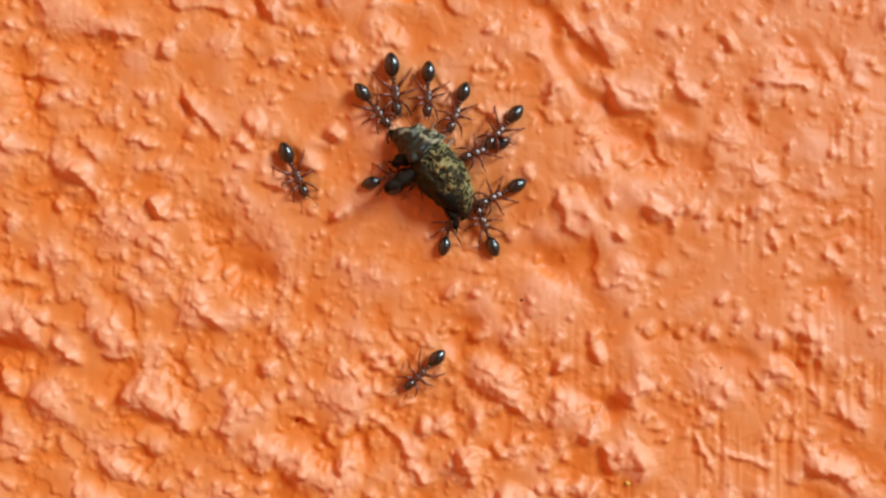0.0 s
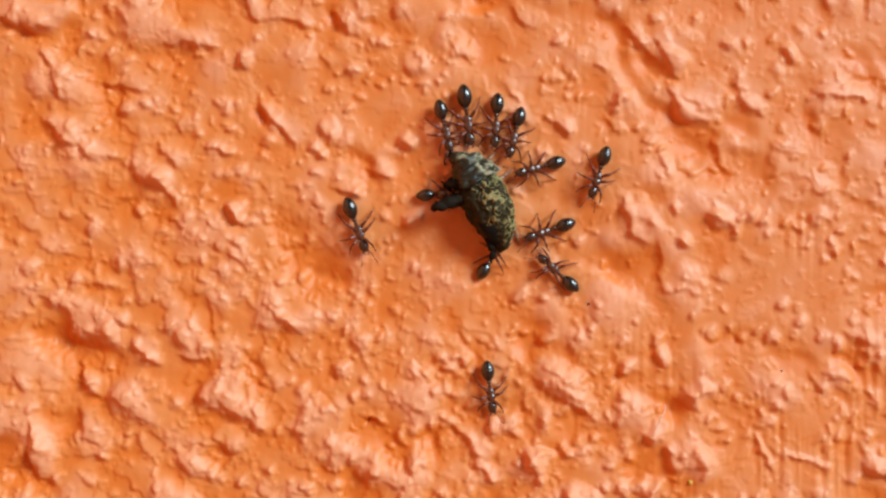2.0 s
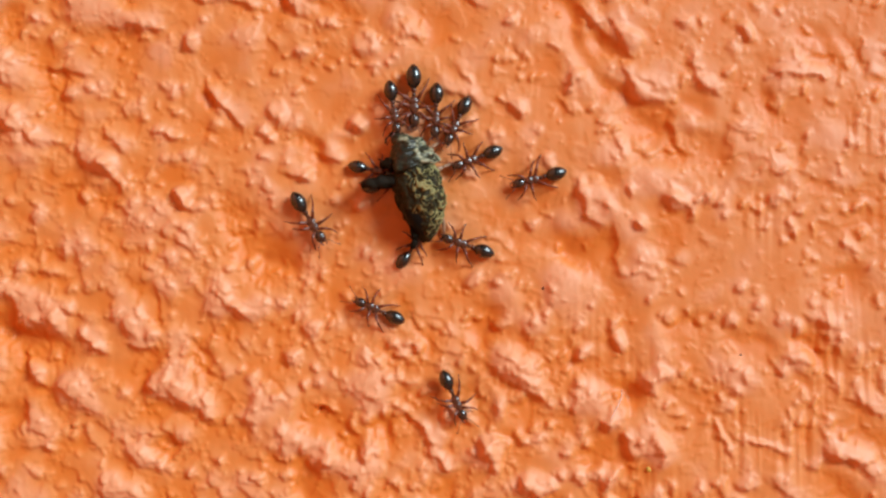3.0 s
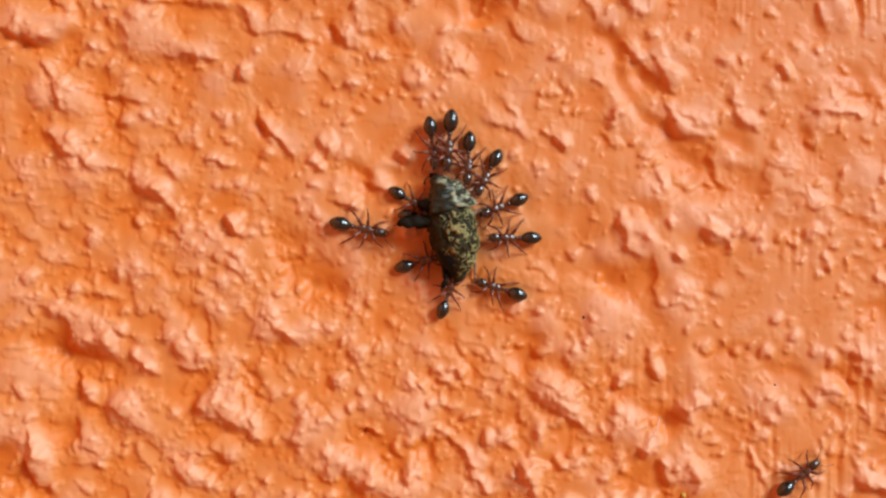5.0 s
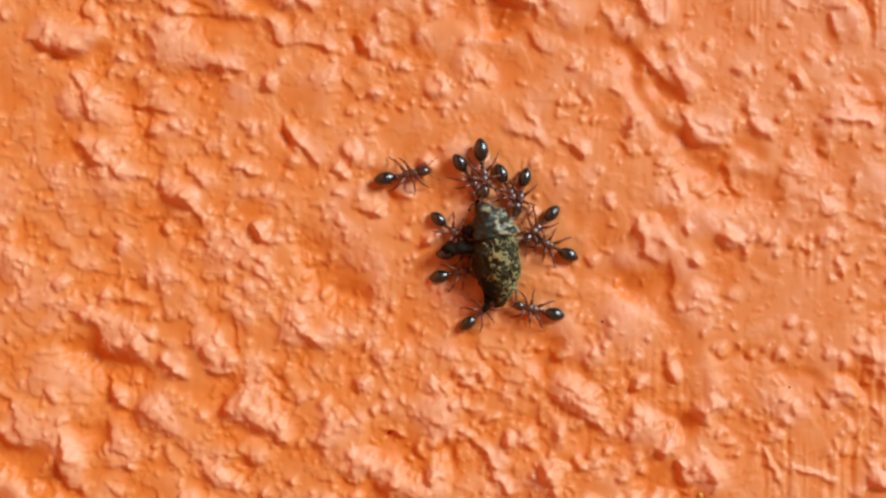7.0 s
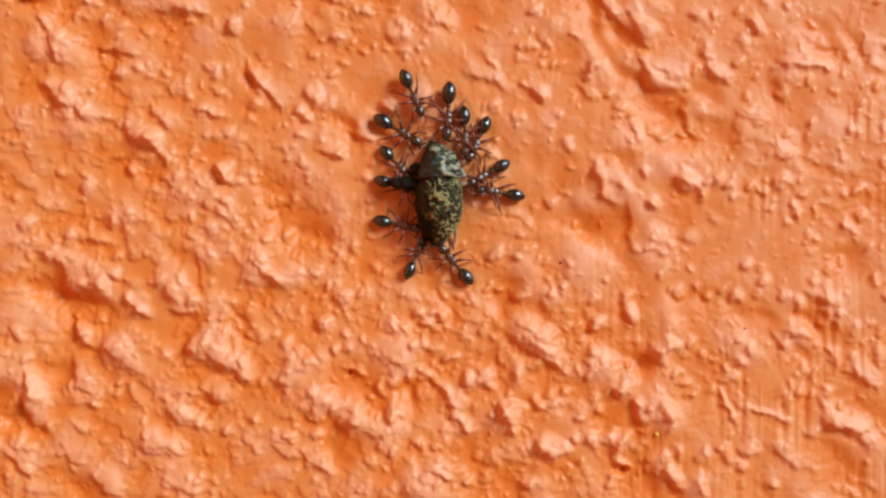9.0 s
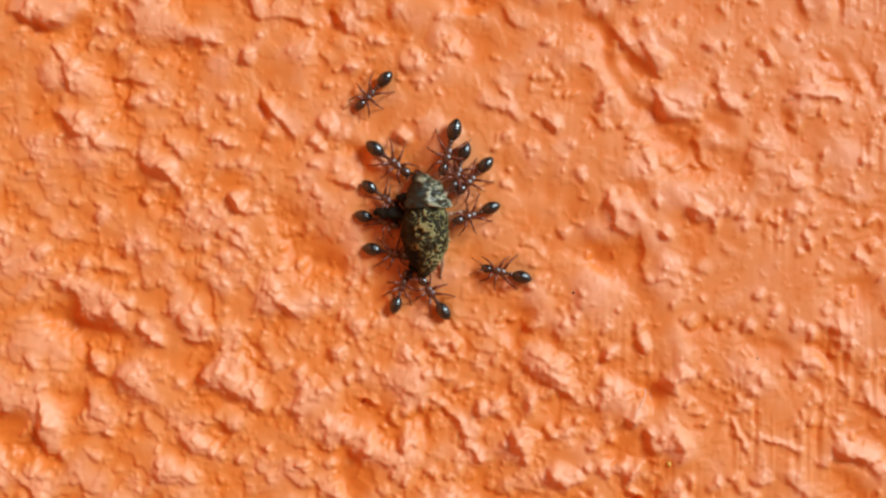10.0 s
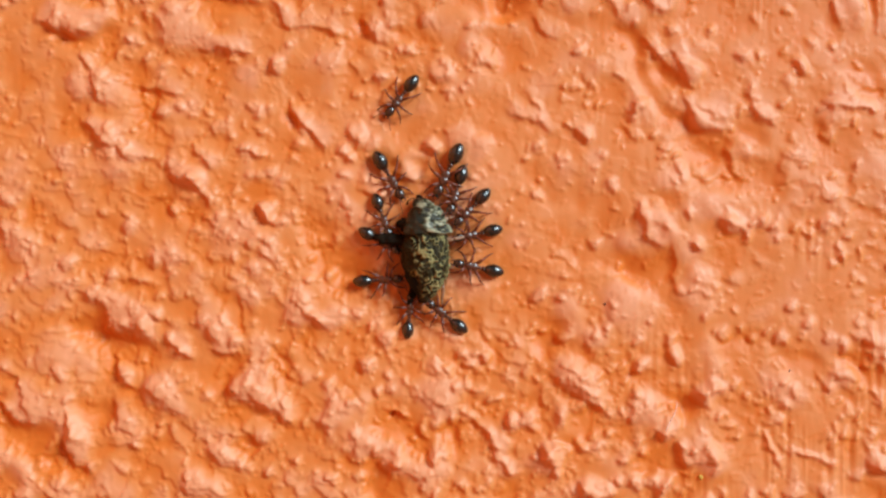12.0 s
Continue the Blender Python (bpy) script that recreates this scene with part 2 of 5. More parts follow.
# planes of the plaster that lean towards (or, below 0, away from) the light: place, reach, slope
def lean(x, z, r, slope):
    along = (XX - x) * 0.77 + (ZZ - z) * 0.64
    relief[:] -= LEAN * slope * along * np.exp(-(((XX - x + SWAY_X) ** 2 + (ZZ - z + SWAY_Z) ** 2) / (1.35 * r) ** 2) ** 2)


LEAN = 1.0
SWAY_X, SWAY_Z = 0.55 * grain(1.3), 0.55 * grain(1.3)
for plane in (
    (-32.5, 11.1, 1.3, 0.20), (-29.7, 8.9, 1.5, 0.20), (-29.7, 6.0, 2.3, 0.25), (-29.3, -0.3, 2.0, 0.15), (-20.7, 0.1, 1.8, 0.15),
    (-15.8, 6.4, 1.0, 0.20), (-10.8, 2.8, 1.3, 0.25), (-8.5, 3.8, 0.8, 0.25), (-2.4, 12.3, 1.8, 0.25), (-4.8, 11.4, 1.0, 0.20),
    (-13.4, 12.3, 1.5, 0.15), (-9.3, 11.1, 1.3, 0.15), (-12.0, -2.2, 2.0, -0.20), (-13.8, 0.1, 1.5, -0.15), (-4.9, 4.1, 1.5, -0.15),
    (-6.9, 8.6, 2.3, -0.10), (-15.8, 9.7, 1.8, -0.12), (-23.5, 11.7, 1.5, -0.10), (-24.0, 0.5, 1.1, -0.20), (8.0, 11.4, 1.5, 0.20),
):
    lean(*plane)
for plane in (
    (9.8, 9.0, 1.6, 0.25), (11.2, 6.3, 1.6, 0.28), (12.2, 3.5, 1.4, 0.25), (10.4, 0.0, 1.1, 0.15), (14.1, 4.9, 1.2, 0.20),
    (16.5, 6.1, 1.3, 0.20), (14.7, 1.2, 1.6, 0.20), (17.5, 1.2, 1.7, 0.20), (25.3, 10.2, 1.5, 0.15), (28.1, 10.1, 1.5, 0.15),
    (22.4, 6.9, 1.3, 0.15), (27.7, 6.0, 1.0, 0.15), (10.2, 10.2, 1.0, -0.30), (12.5, 10.8, 1.1, -0.40), (11.4, -2.8, 2.0, -0.10),
    (9.2, -2.4, 1.5, -0.08), (6.1, -1.8, 2.5, -0.06), (4.9, 3.3, 1.5, -0.15), (26.5, 2.6, 1.8, -0.20), (21.2, 3.0, 1.8, -0.12),
):
    lean(*plane)
for plane in (
    (18.3, -1.6, 2.0, -0.12), (13.7, 6.9, 1.0, -0.20), (-15.5, -5.6, 1.8, 0.28), (-13.4, -5.6, 1.8, 0.28), (-22.6, -8.0, 1.3, 0.22),
    (-28.5, -8.7, 0.8, 0.25), (-29.5, -11.3, 1.3, 0.28), (-24.4, -13.1, 2.1, 0.22), (-19.2, -12.5, 1.3, 0.22), (-17.7, -13.5, 1.2, 0.25),
    (-11.4, -16.8, 1.6, 0.22), (-9.6, -17.2, 1.5, 0.22), (-13.1, -13.8, 1.0, 0.22), (-22.0, -18.0, 1.3, 0.22), (-29.3, -15.5, 1.8, 0.18),
    (-32.0, -16.3, 1.4, 0.20), (-5.7, -17.8, 1.0, 0.30), (-31.8, -11.2, 1.4, 0.15), (-23.7, -20.1, 1.8, 0.12), (-30.1, -9.0, 1.6, -0.35),
):
    lean(*plane)
for plane in (
    (-32.2, -8.4, 1.5, -0.20), (-6.5, -6.0, 2.3, -0.10), (-7.8, -14.6, 2.0, -0.20), (-15.5, -8.9, 1.4, -0.20), (-19.6, -17.2, 1.1, -0.25),
    (-8.6, -20.2, 1.6, -0.25), (-20.8, -11.1, 1.3, -0.15), (9.4, -5.7, 2.0, 0.20), (7.9, -8.3, 1.3, 0.15), (4.3, -9.4, 1.7, -0.25),
    (5.3, -11.6, 1.5, 0.20), (7.7, -12.6, 1.8, 0.15), (13.2, -12.2, 1.7, -0.18), (13.8, -14.0, 0.9, -0.30), (16.9, -11.6, 1.6, 0.25),
    (19.5, -11.4, 1.7, 0.22), (21.9, -12.0, 1.3, 0.20), (12.1, -15.5, 1.4, 0.20), (3.3, -18.3, 1.0, 0.28), (13.4, -18.9, 1.8, -0.30),
):
    lean(*plane)
for plane in (
    (25.2, -12.2, 1.1, 0.30), (28.8, -18.3, 1.8, 0.20), (29.2, -20.4, 1.7, -0.20), (1.6, -15.0, 1.5, -0.15), (1.2, -19.1, 1.3, -0.20),
    (8.1, -17.9, 1.4, 0.12), (25.6, -15.1, 1.3, 0.12), (27.2, -7.8, 1.5, 0.12), (27.6, -10.6, 1.3, -0.20), (24.0, -10.2, 1.5, -0.12),
    (-24.2, 15.3, 2.2, 0.22), (-21.9, 14.5, 1.6, 0.20), (-29.8, 19.7, 1.7, 0.20), (-15.7, 19.2, 1.6, 0.15), (-34.0, 16.2, 1.3, 0.20),
    (-5.1, 19.0, 1.1, 0.20), (-17.4, 15.8, 1.0, 0.20), (-18.7, 18.5, 1.3, -0.20), (-11.0, 16.1, 1.9, -0.15), (-7.6, 15.6, 1.5, -0.20),
):
    lean(*plane)
for plane in (
    (-22.9, 16.6, 1.6, -0.25), (-34.0, 13.8, 1.3, -0.25), (-0.4, 19.4, 0.8, 0.30), (0.2, 17.7, 1.5, -0.40), (-2.5, 17.9, 1.5, -0.20),
    (25.1, 17.1, 1.1, 0.25), (22.1, 18.4, 1.3, 0.15), (7.1, 15.0, 1.9, -0.20), (9.6, 16.7, 1.3, -0.25), (24.5, 15.5, 1.1, -0.20),
    (-2.5, 15.0, 1.6, 0.12), (6.0, 17.1, 1.6, 0.10), (4.3, 19.7, 1.9, 0.10), (13.6, 15.9, 1.9, 0.08), (18.3, 16.3, 1.6, -0.10),
    (-34.1, -10.9, 2.3, 0.22), (-38.4, -17.9, 1.8, 0.22), (-32.8, -17.0, 1.3, 0.25), (-36.7, -14.0, 1.2, 0.20), (-36.7, -16.2, 2.2, -0.25),
):
    lean(*plane)
for plane in (
    (-33.6, -18.7, 1.0, -0.35), (-37.9, -20.9, 1.3, -0.30), (-35.3, -20.9, 1.5, 0.15), (-32.3, -24.8, 1.7, 0.15), (-37.0, -25.4, 1.3, 0.15),
    (-28.3, -24.4, 1.3, -0.30), (10.8, -24.1, 2.1, 0.20), (6.9, -24.0, 1.4, 0.15), (-1.4, -23.0, 2.0, 0.18), (27.7, -24.4, 1.8, 0.20),
    (16.1, -24.2, 1.1, -0.35), (4.2, -23.0, 2.2, -0.15), (12.9, -22.9, 1.1, -0.25), (-37.9, -1.0, 1.5, 0.20), (-33.4, 8.2, 2.0, -0.15),
    (-38.5, -3.6, 1.5, -0.15),
):
    lean(*plane)
for plane in (
    (5.3, 13.8, 1.5, 0.05), (7.6, 11.5, 1.6, 0.07), (9.5, 8.7, 1.5, 0.06), (11.6, 6.0, 1.5, 0.06), (13.3, 3.7, 1.3, 0.06), (16.6, 1.9, 1.4, 0.04),
    (11.4, 0.9, 1.3, 0.12), (25.8, 8.8, 1.5, 0.12), (9.6, -6.8, 1.6, 0.12), (14.9, -4.7, 1.3, 0.18), (5.8, -11.2, 1.5, 0.18), (16.8, -11.1, 1.7, 0.06),
    (19.9, -10.9, 1.2, 0.05), (25.0, -11.8, 1.1, 0.08), (11.7, -15.1, 1.3, 0.22), (28.6, -7.2, 1.2, 0.20), (0.9, -15.4, 1.2, 0.18), (10.7, -3.4, 1.2, -0.15),
    (13.0, -7.9, 1.2, -0.12), (25.2, -13.2, 1.0, -0.20), (4.6, -9.5, 1.5, -0.10), (2.3, 3.5, 1.3, -0.12), (7.6, 1.4, 1.3, -0.10),
):
    lean(*plane)
relief += 0.036 * brushed * step_up(grain(1.6), -0.2, 1.6) * grain(0.11, 3.4) + 0.004 * grain(0.14, 0.8)


def trail(a, slope, reach):
    """Lets every rise of a sink off gently to the upper right, as the plaster was dragged; its other side stays steep."""
    out, n = a.copy(), int(reach / STEP)
    for k in range(1, n + 1):
        sx, sz = int(round(0.66 * k)), int(round(0.75 * k))
        out = np.maximum(out, np.roll(a, (sz, sx), (0, 1)) - slope * k * STEP)
    return np.maximum(a, soften(out, 0.16) - 0.01)


# ragged clods and, on and between them, smaller crumbs
rough = 0.24 + 0.76 * step_up(coarse, 0.36, 1.0)
clods = step_up(grain(0.8) + 0.5 * grain(0.33) + 0.25 * grain(0.15), 0.2, 0.5)
bits = step_up(grain(0.36) + 0.5 * grain(0.17) + 0.3 * grain(0.1), 0.55, 1.05)
relief += trail(0.12 * rough * clods, 0.12, 1.3)
relief += trail(0.085 * (0.35 + 0.65 * rough) * bits, 0.25, 0.6)
stones = np.zeros((NZ, NX))


def stone(x, z, rx, rz, turn, h):
    """A crumb of the plaster; crumbs that touch keep a crease between them."""
    reach = 1.3 * max(rx, rz) + 0.5
    i0, i1 = np.searchsorted(GX, (x - reach, x + reach))
    k0, k1 = np.searchsorted(GZ, (z - reach, z + reach))
    s = (slice(k0, k1), slice(i0, i1))
    if i1 <= i0 or k1 <= k0:
        return
    dx, dz = XX[s] - x + FINE_X[s], ZZ[s] - z + FINE_Z[s]
    c, n = math.cos(radians(turn)), math.sin(radians(turn))
    r = np.sqrt(((dx * c + dz * n) / rx) ** 2 + ((dz * c - dx * n) / rz) ** 2)
    stones[s] = np.maximum(stones[s], h * (1 - step_up(r, 0.4, 1.05)))


crowd = np.maximum(0.85 * rough * step_up(grain(1.3), -0.9, 0.8), 0.2 * brushed * step_up(grain(1.0), -0.6, 1.0))
for _ in range(8000):
    x, z = rng.uniform(X0, X1), rng.uniform(Z0, Z1)
    i, k = int((x - X0) / STEP), int((z - Z0) / STEP)
    if rng.random() > 0.14 - 0.07 * brushed[k, i] + crowd[k, i]:
        continue
    r = min(0.21 * math.exp(rng.normal(0, 0.42)), 0.6)
    stone(x, z, r * rng.uniform(1.0, 1.5), r, rng.uniform(-90, 90), r * rng.uniform(0.3, 0.75))
# crumbs that stand out one by one: place, radius
for x, z, r in (
    (9.2, 8.6, 0.56), (11.4, 5.1, 0.37), (12.2, 4.7, 0.33), (21.6, 11.4, 0.42), (20.2, 8.8, 0.37), (23.8, 6.1, 0.37), (21.8, 4.0, 0.37), (26.3, 4.1, 0.33),
    (27.7, 6.7, 0.37), (17.1, 12.4, 0.42), (18.2, 12.2, 0.33), (23.6, -0.4, 0.61), (29.7, -0.9, 0.56), (13.8, -2.2, 0.51), (16.1, -0.4, 0.37), (16.9, -0.6, 0.33),
    (17.9, -0.4, 0.37), (18.9, -0.1, 0.42), (19.9, -0.4, 0.33), (21.2, -0.6, 0.37), (22.4, -1.1, 0.37), (25.0, -2.1, 0.42), (25.6, -1.3, 0.37), (7.8, 10.8, 0.33),
    (5.5, 9.6, 0.28), (3.7, 6.9, 0.28), (4.5, 6.2, 0.28), (5.3, 6.0, 0.28), (17.5, -1.6, 0.42), (19.9, -1.7, 0.33), (24.4, 3.2, 0.33), (28.9, 3.6, 0.37),
):
    stone(x, z, r * rng.uniform(1.0, 1.35), r, rng.uniform(-90, 90), r * rng.uniform(0.55, 0.85))
for x, z, r in (
    (28.1, 1.8, 0.37), (22.8, -2.5, 0.37), (26.4, -2.7, 0.37), (29.9, -2.9, 0.42), (11.0, 5.3, 0.28), (10.2, 6.3, 0.33), (7.1, -8.7, 0.42), (5.9, -9.1, 0.37),
    (10.4, -8.1, 0.33), (9.7, -11.6, 0.51), (7.1, -11.8, 0.37), (7.9, -11.4, 0.33), (8.9, -11.0, 0.28), (5.5, -12.6, 0.33), (8.3, -12.6, 0.37), (9.1, -13.4, 0.33),
    (6.1, -13.6, 0.33), (14.4, -13.6, 0.47), (15.2, -13.2, 0.42), (16.0, -13.0, 0.37), (16.9, -13.2, 0.42), (17.7, -13.6, 0.42), (18.4, -13.9, 0.42), (19.1, -13.2, 0.33),
    (19.9, -13.0, 0.37), (20.7, -12.6, 0.33), (21.5, -13.3, 0.42), (20.5, -14.3, 0.42), (19.5, -14.7, 0.37), (8.9, -15.5, 0.42), (11.3, -16.7, 0.51), (12.2, -14.6, 0.37),
):
    stone(x, z, r * rng.uniform(1.0, 1.35), r, rng.uniform(-90, 90), r * rng.uniform(0.55, 0.85))
for x, z, r in (
    (15.8, -15.1, 0.42), (16.4, -15.9, 0.37), (18.3, -16.5, 0.37), (17.0, -17.1, 0.42), (12.8, -17.5, 0.42), (13.8, -17.9, 0.42), (14.6, -17.7, 0.37), (9.9, -18.1, 0.42),
    (9.3, -17.5, 0.37), (8.3, -18.9, 0.42), (7.1, -16.7, 0.37), (5.9, -17.1, 0.42), (4.8, -17.3, 0.37), (6.1, -17.9, 0.37), (23.6, -16.5, 0.37), (24.4, -16.1, 0.33),
    (25.2, -16.7, 0.37), (27.4, -16.5, 0.47), (26.4, -15.1, 0.37), (25.6, -14.7, 0.33), (28.0, -14.3, 0.37), (27.2, -11.4, 0.37), (28.5, -10.6, 0.37), (29.3, -11.9, 0.37),
    (25.2, -9.8, 0.37), (24.0, -9.2, 0.33), (18.3, -9.4, 0.37), (17.3, -8.6, 0.33), (19.3, -8.8, 0.37), (20.3, -9.4, 0.42), (15.4, -8.8, 0.37), (14.6, -7.7, 0.33),
):
    stone(x, z, r * rng.uniform(1.0, 1.35), r, rng.uniform(-90, 90), r * rng.uniform(0.55, 0.85))
for x, z, r in (
    (26.4, -19.8, 0.51), (21.1, -21.1, 0.56), (17.4, -21.6, 0.47), (19.1, -20.8, 0.37), (11.7, -20.7, 0.65), (10.1, -20.3, 0.47), (5.6, -20.9, 0.47), (8.1, -20.3, 0.42),
    (-0.4, -15.8, 0.65), (0.8, -15.2, 0.37), (0.2, -16.4, 0.37), (-18.5, 11.5, 0.56), (-21.9, 11.7, 0.33), (-28.4, 11.7, 0.37), (-20.7, 12.3, 0.33), (-12.8, 4.4, 0.37),
    (-6.7, 5.2, 0.51), (-6.1, -0.5, 0.56), (-18.9, 0.1, 0.70), (-26.2, 0.1, 0.42), (-10.9, 7.6, 0.37), (-19.9, 7.8, 0.37), (-19.1, 8.0, 0.33), (-19.5, 6.0, 0.37),
    (-20.7, 4.8, 0.33), (-13.4, 3.3, 0.33), (-13.8, -1.9, 0.37), (-15.0, -2.3, 0.33), (-17.1, 0.1, 0.28), (-23.2, 6.6, 0.37), (-21.9, 6.0, 0.33), (-27.2, 7.5, 0.42),
):
    stone(x, z, r * rng.uniform(1.0, 1.35), r, rng.uniform(-90, 90), r * rng.uniform(0.55, 0.85))
for x, z, r in (
    (-29.7, 6.2, 0.33), (-24.8, 2.6, 0.65), (-8.5, 9.6, 0.28), (-7.7, 10.0, 0.28), (-10.3, 10.5, 0.37), (-9.5, 9.6, 0.28), (-11.7, 10.3, 0.28), (-6.5, 9.6, 0.28),
    (-9.0, -5.8, 0.37), (-9.6, -7.0, 0.37), (-7.5, -7.1, 0.37), (-8.6, -9.3, 0.37), (-9.8, -9.5, 0.42), (-10.4, -10.5, 0.37), (-11.6, -11.7, 0.56), (-11.2, -8.7, 0.37),
    (-12.2, -7.6, 0.37), (-5.3, -11.9, 0.51), (-4.1, -10.9, 0.37), (-3.1, -10.7, 0.37), (-3.7, -12.4, 0.42), (-2.3, -11.1, 0.42), (-2.7, -13.6, 0.37), (-1.9, -14.2, 0.33),
    (-4.5, -13.4, 0.33), (-7.0, -16.8, 0.47), (-7.8, -17.4, 0.37), (-6.1, -16.2, 0.37), (-4.9, -15.6, 0.37), (-3.5, -15.8, 0.42), (-9.0, -19.0, 0.56), (-10.0, -19.2, 0.37),
):
    stone(x, z, r * rng.uniform(1.0, 1.35), r, rng.uniform(-90, 90), r * rng.uniform(0.55, 0.85))
for x, z, r in (
    (-11.4, -19.0, 0.33), (-10.8, -13.5, 0.42), (-9.6, -13.3, 0.37), (-8.6, -12.9, 0.33), (-14.3, -13.1, 0.42), (-15.1, -12.5, 0.37), (-16.1, -12.9, 0.33), (-14.3, -15.8, 0.42),
    (-15.9, -16.2, 0.37), (-12.6, -14.6, 0.37), (-19.1, -11.1, 0.42), (-20.4, -12.5, 0.37), (-20.8, -13.3, 0.42), (-21.6, -13.5, 0.51), (-30.3, -8.8, 0.47), (-28.5, -8.8, 0.65),
    (-29.7, -12.5, 0.37), (-26.1, -16.5, 0.37), (-27.3, -16.3, 0.37), (-23.2, -9.2, 0.42), (-21.6, -10.1, 0.51), (-24.0, -8.4, 0.37), (-19.6, -18.6, 0.42), (-20.4, -19.4, 0.37),
    (-18.8, -19.8, 0.37), (-16.7, -19.0, 0.37), (-13.9, -20.3, 0.42), (-11.9, -20.3, 0.37), (-4.5, -20.7, 0.37), (-3.7, -21.1, 0.33), (-6.2, -21.5, 0.37), (-7.0, -20.7, 0.33),
):
    stone(x, z, r * rng.uniform(1.0, 1.35), r, rng.uniform(-90, 90), r * rng.uniform(0.55, 0.85))
for x, z, r in (
    (-7.8, -22.3, 0.37),
):
    stone(x, z, r * rng.uniform(1.0, 1.35), r, rng.uniform(-90, 90), r * rng.uniform(0.55, 0.85))
relief += trail(stones, 0.45, 0.5)
# the larger lumps, ridges and hollows
lump(-29.5, 10.2, 2.98, 2.34, 10, 0.15)
lump(-23.8, 14.5, 4.68, 2.04, 0, 0.15)
lump(-32.7, 16.2, 2.55, 1.28, -50, 0.13)
lump(-22.1, 18.7, 1.91, 1.19, -40, 0.15)
lump(-16.6, 18.5, 2.13, 1.28, -20, 0.10)
lump(-13.6, 14.9, 1.28, 0.94, -20, 0.13)
lump(-9.3, 15.4, 1.49, 1.06, -45, 0.17)
lump(-29.3, 6.2, 2.64, 1.28, -18, 0.21)
lump(-27.6, 8.1, 2.98, 0.94, -15, 0.10)
lump(-12.3, 6.0, 1.02, 0.85, 40, 0.19)
lump(-10.8, 3.2, 1.28, 0.94, 0, 0.17)
lump(-8.2, 4.5, 0.77, 0.77, 0, 0.13)
lump(-4.4, 6.2, 1.19, 0.94, 40, 0.13)
lump(-5.9, 11.3, 0.94, 1.11, 50, 0.15)
lump(-0.4, 19.2, 0.77, 1.02, 0, 0.21)
lump(2.4, 16.3, 1.06, 0.85, -50, 0.10)
lump(10.8, 12.9, 0.60, 0.77, 60, 0.19)
lump(13.4, 12.9, 1.70, 1.49, -30, 0.13)
lump(14.9, 8.6, 2.34, 1.62, -10, 0.17)
lump(17.2, 4.6, 1.53, 1.45, 0, 0.18)
lump(24.1, 18.0, 0.85, 1.70, 80, 0.17)
lump(18.8, 8.0, 0.77, 1.11, 90, 0.13)
lump(9.8, 10.3, 4.25, 1.70, -55, 0.13)
lump(24.7, 10.3, 3.83, 0.77, 3, 0.10)
lump(3.3, -18.3, 0.87, 1.13, 70, 0.29)
lump(-1.1, -17.5, 0.87, 1.65, 80, 0.23)
lump(0.8, -15.3, 1.13, 0.95, 0, 0.19)
lump(12.1, -15.9, 1.13, 0.87, 30, 0.21)
lump(5.1, -11.6, 2.60, 0.95, -35, 0.13)
lump(14.7, -13.1, 1.30, 0.78, 25, 0.21)
lump(25.1, -11.8, 1.17, 0.56, 3, 0.21)
lump(22.6, -18.1, 1.56, 0.22, -8, 0.10)
lump(20.6, -17.3, 1.30, 0.26, -55, 0.13)
lump(6.4, -11.3, 0.78, 0.69, 0, 0.10)
lump(11.4, -20.2, 1.21, 1.13, 0, 0.17)
lump(6.3, -20.9, 1.30, 1.04, 0, 0.17)
lump(14.2, -4.5, 1.52, 0.95, 0, 0.13)
lump(9.6, -6.8, 2.17, 1.52, 0, 0.10)
lump(4.6, -4.2, 2.60, 0.78, -5, 0.10)
lump(18.1, -10.1, 3.47, 0.61, 0, 0.08)
lump(-29.6, -10.7, 1.33, 0.83, -25, 0.25)
lump(-25.9, -9.9, 1.41, 0.91, -45, 0.23)
lump(-29.6, -15.2, 1.41, 1.33, 0, 0.17)
lump(-33.2, -17.5, 1.57, 0.99, -75, 0.21)
lump(-33.9, -10.8, 2.57, 1.24, 0, 0.17)
lump(-28.5, -7.6, 1.04, 0.83, 0, 0.15)
lump(-21.9, -9.3, 1.08, 0.91, -30, 0.19)
lump(-19.3, -14.1, 2.90, 0.75, -35, 0.13)
lump(-21.8, -18.2, 2.07, 0.91, -20, 0.15)
lump(-23.3, -7.6, 1.66, 0.99, -60, 0.13)
lump(-9.0, -18.6, 0.83, 0.83, 0, 0.21)
lump(-5.8, -17.6, 0.91, 0.99, 50, 0.21)
lump(-6.0, -11.7, 0.75, 0.75, 0, 0.15)
lump(-13.3, -14.2, 1.49, 0.83, -40, 0.15)
lump(-12.5, -5.3, 2.49, 1.08, -35, 0.10)
lump(-3.9, -13.2, 0.83, 0.66, 0, 0.15)
lump(-24.9, 2.3, 1.49, 0.66, -40, 0.17)
lump(-29.1, 1.1, 1.49, 0.50, -15, 0.13)
lump(10.6, -0.2, 0.87, 1.31, 85, 0.21)
lump(14.9, 3.6, 0.78, 1.48, 85, 0.21)
lump(21.5, 1.4, 6.53, 0.96, 0, 0.15)
lump(2.9, -10.9, 2.61, 1.31, -35, 0.13)
lump(11.2, 8.3, 1.96, 4.79, 35, 0.17)

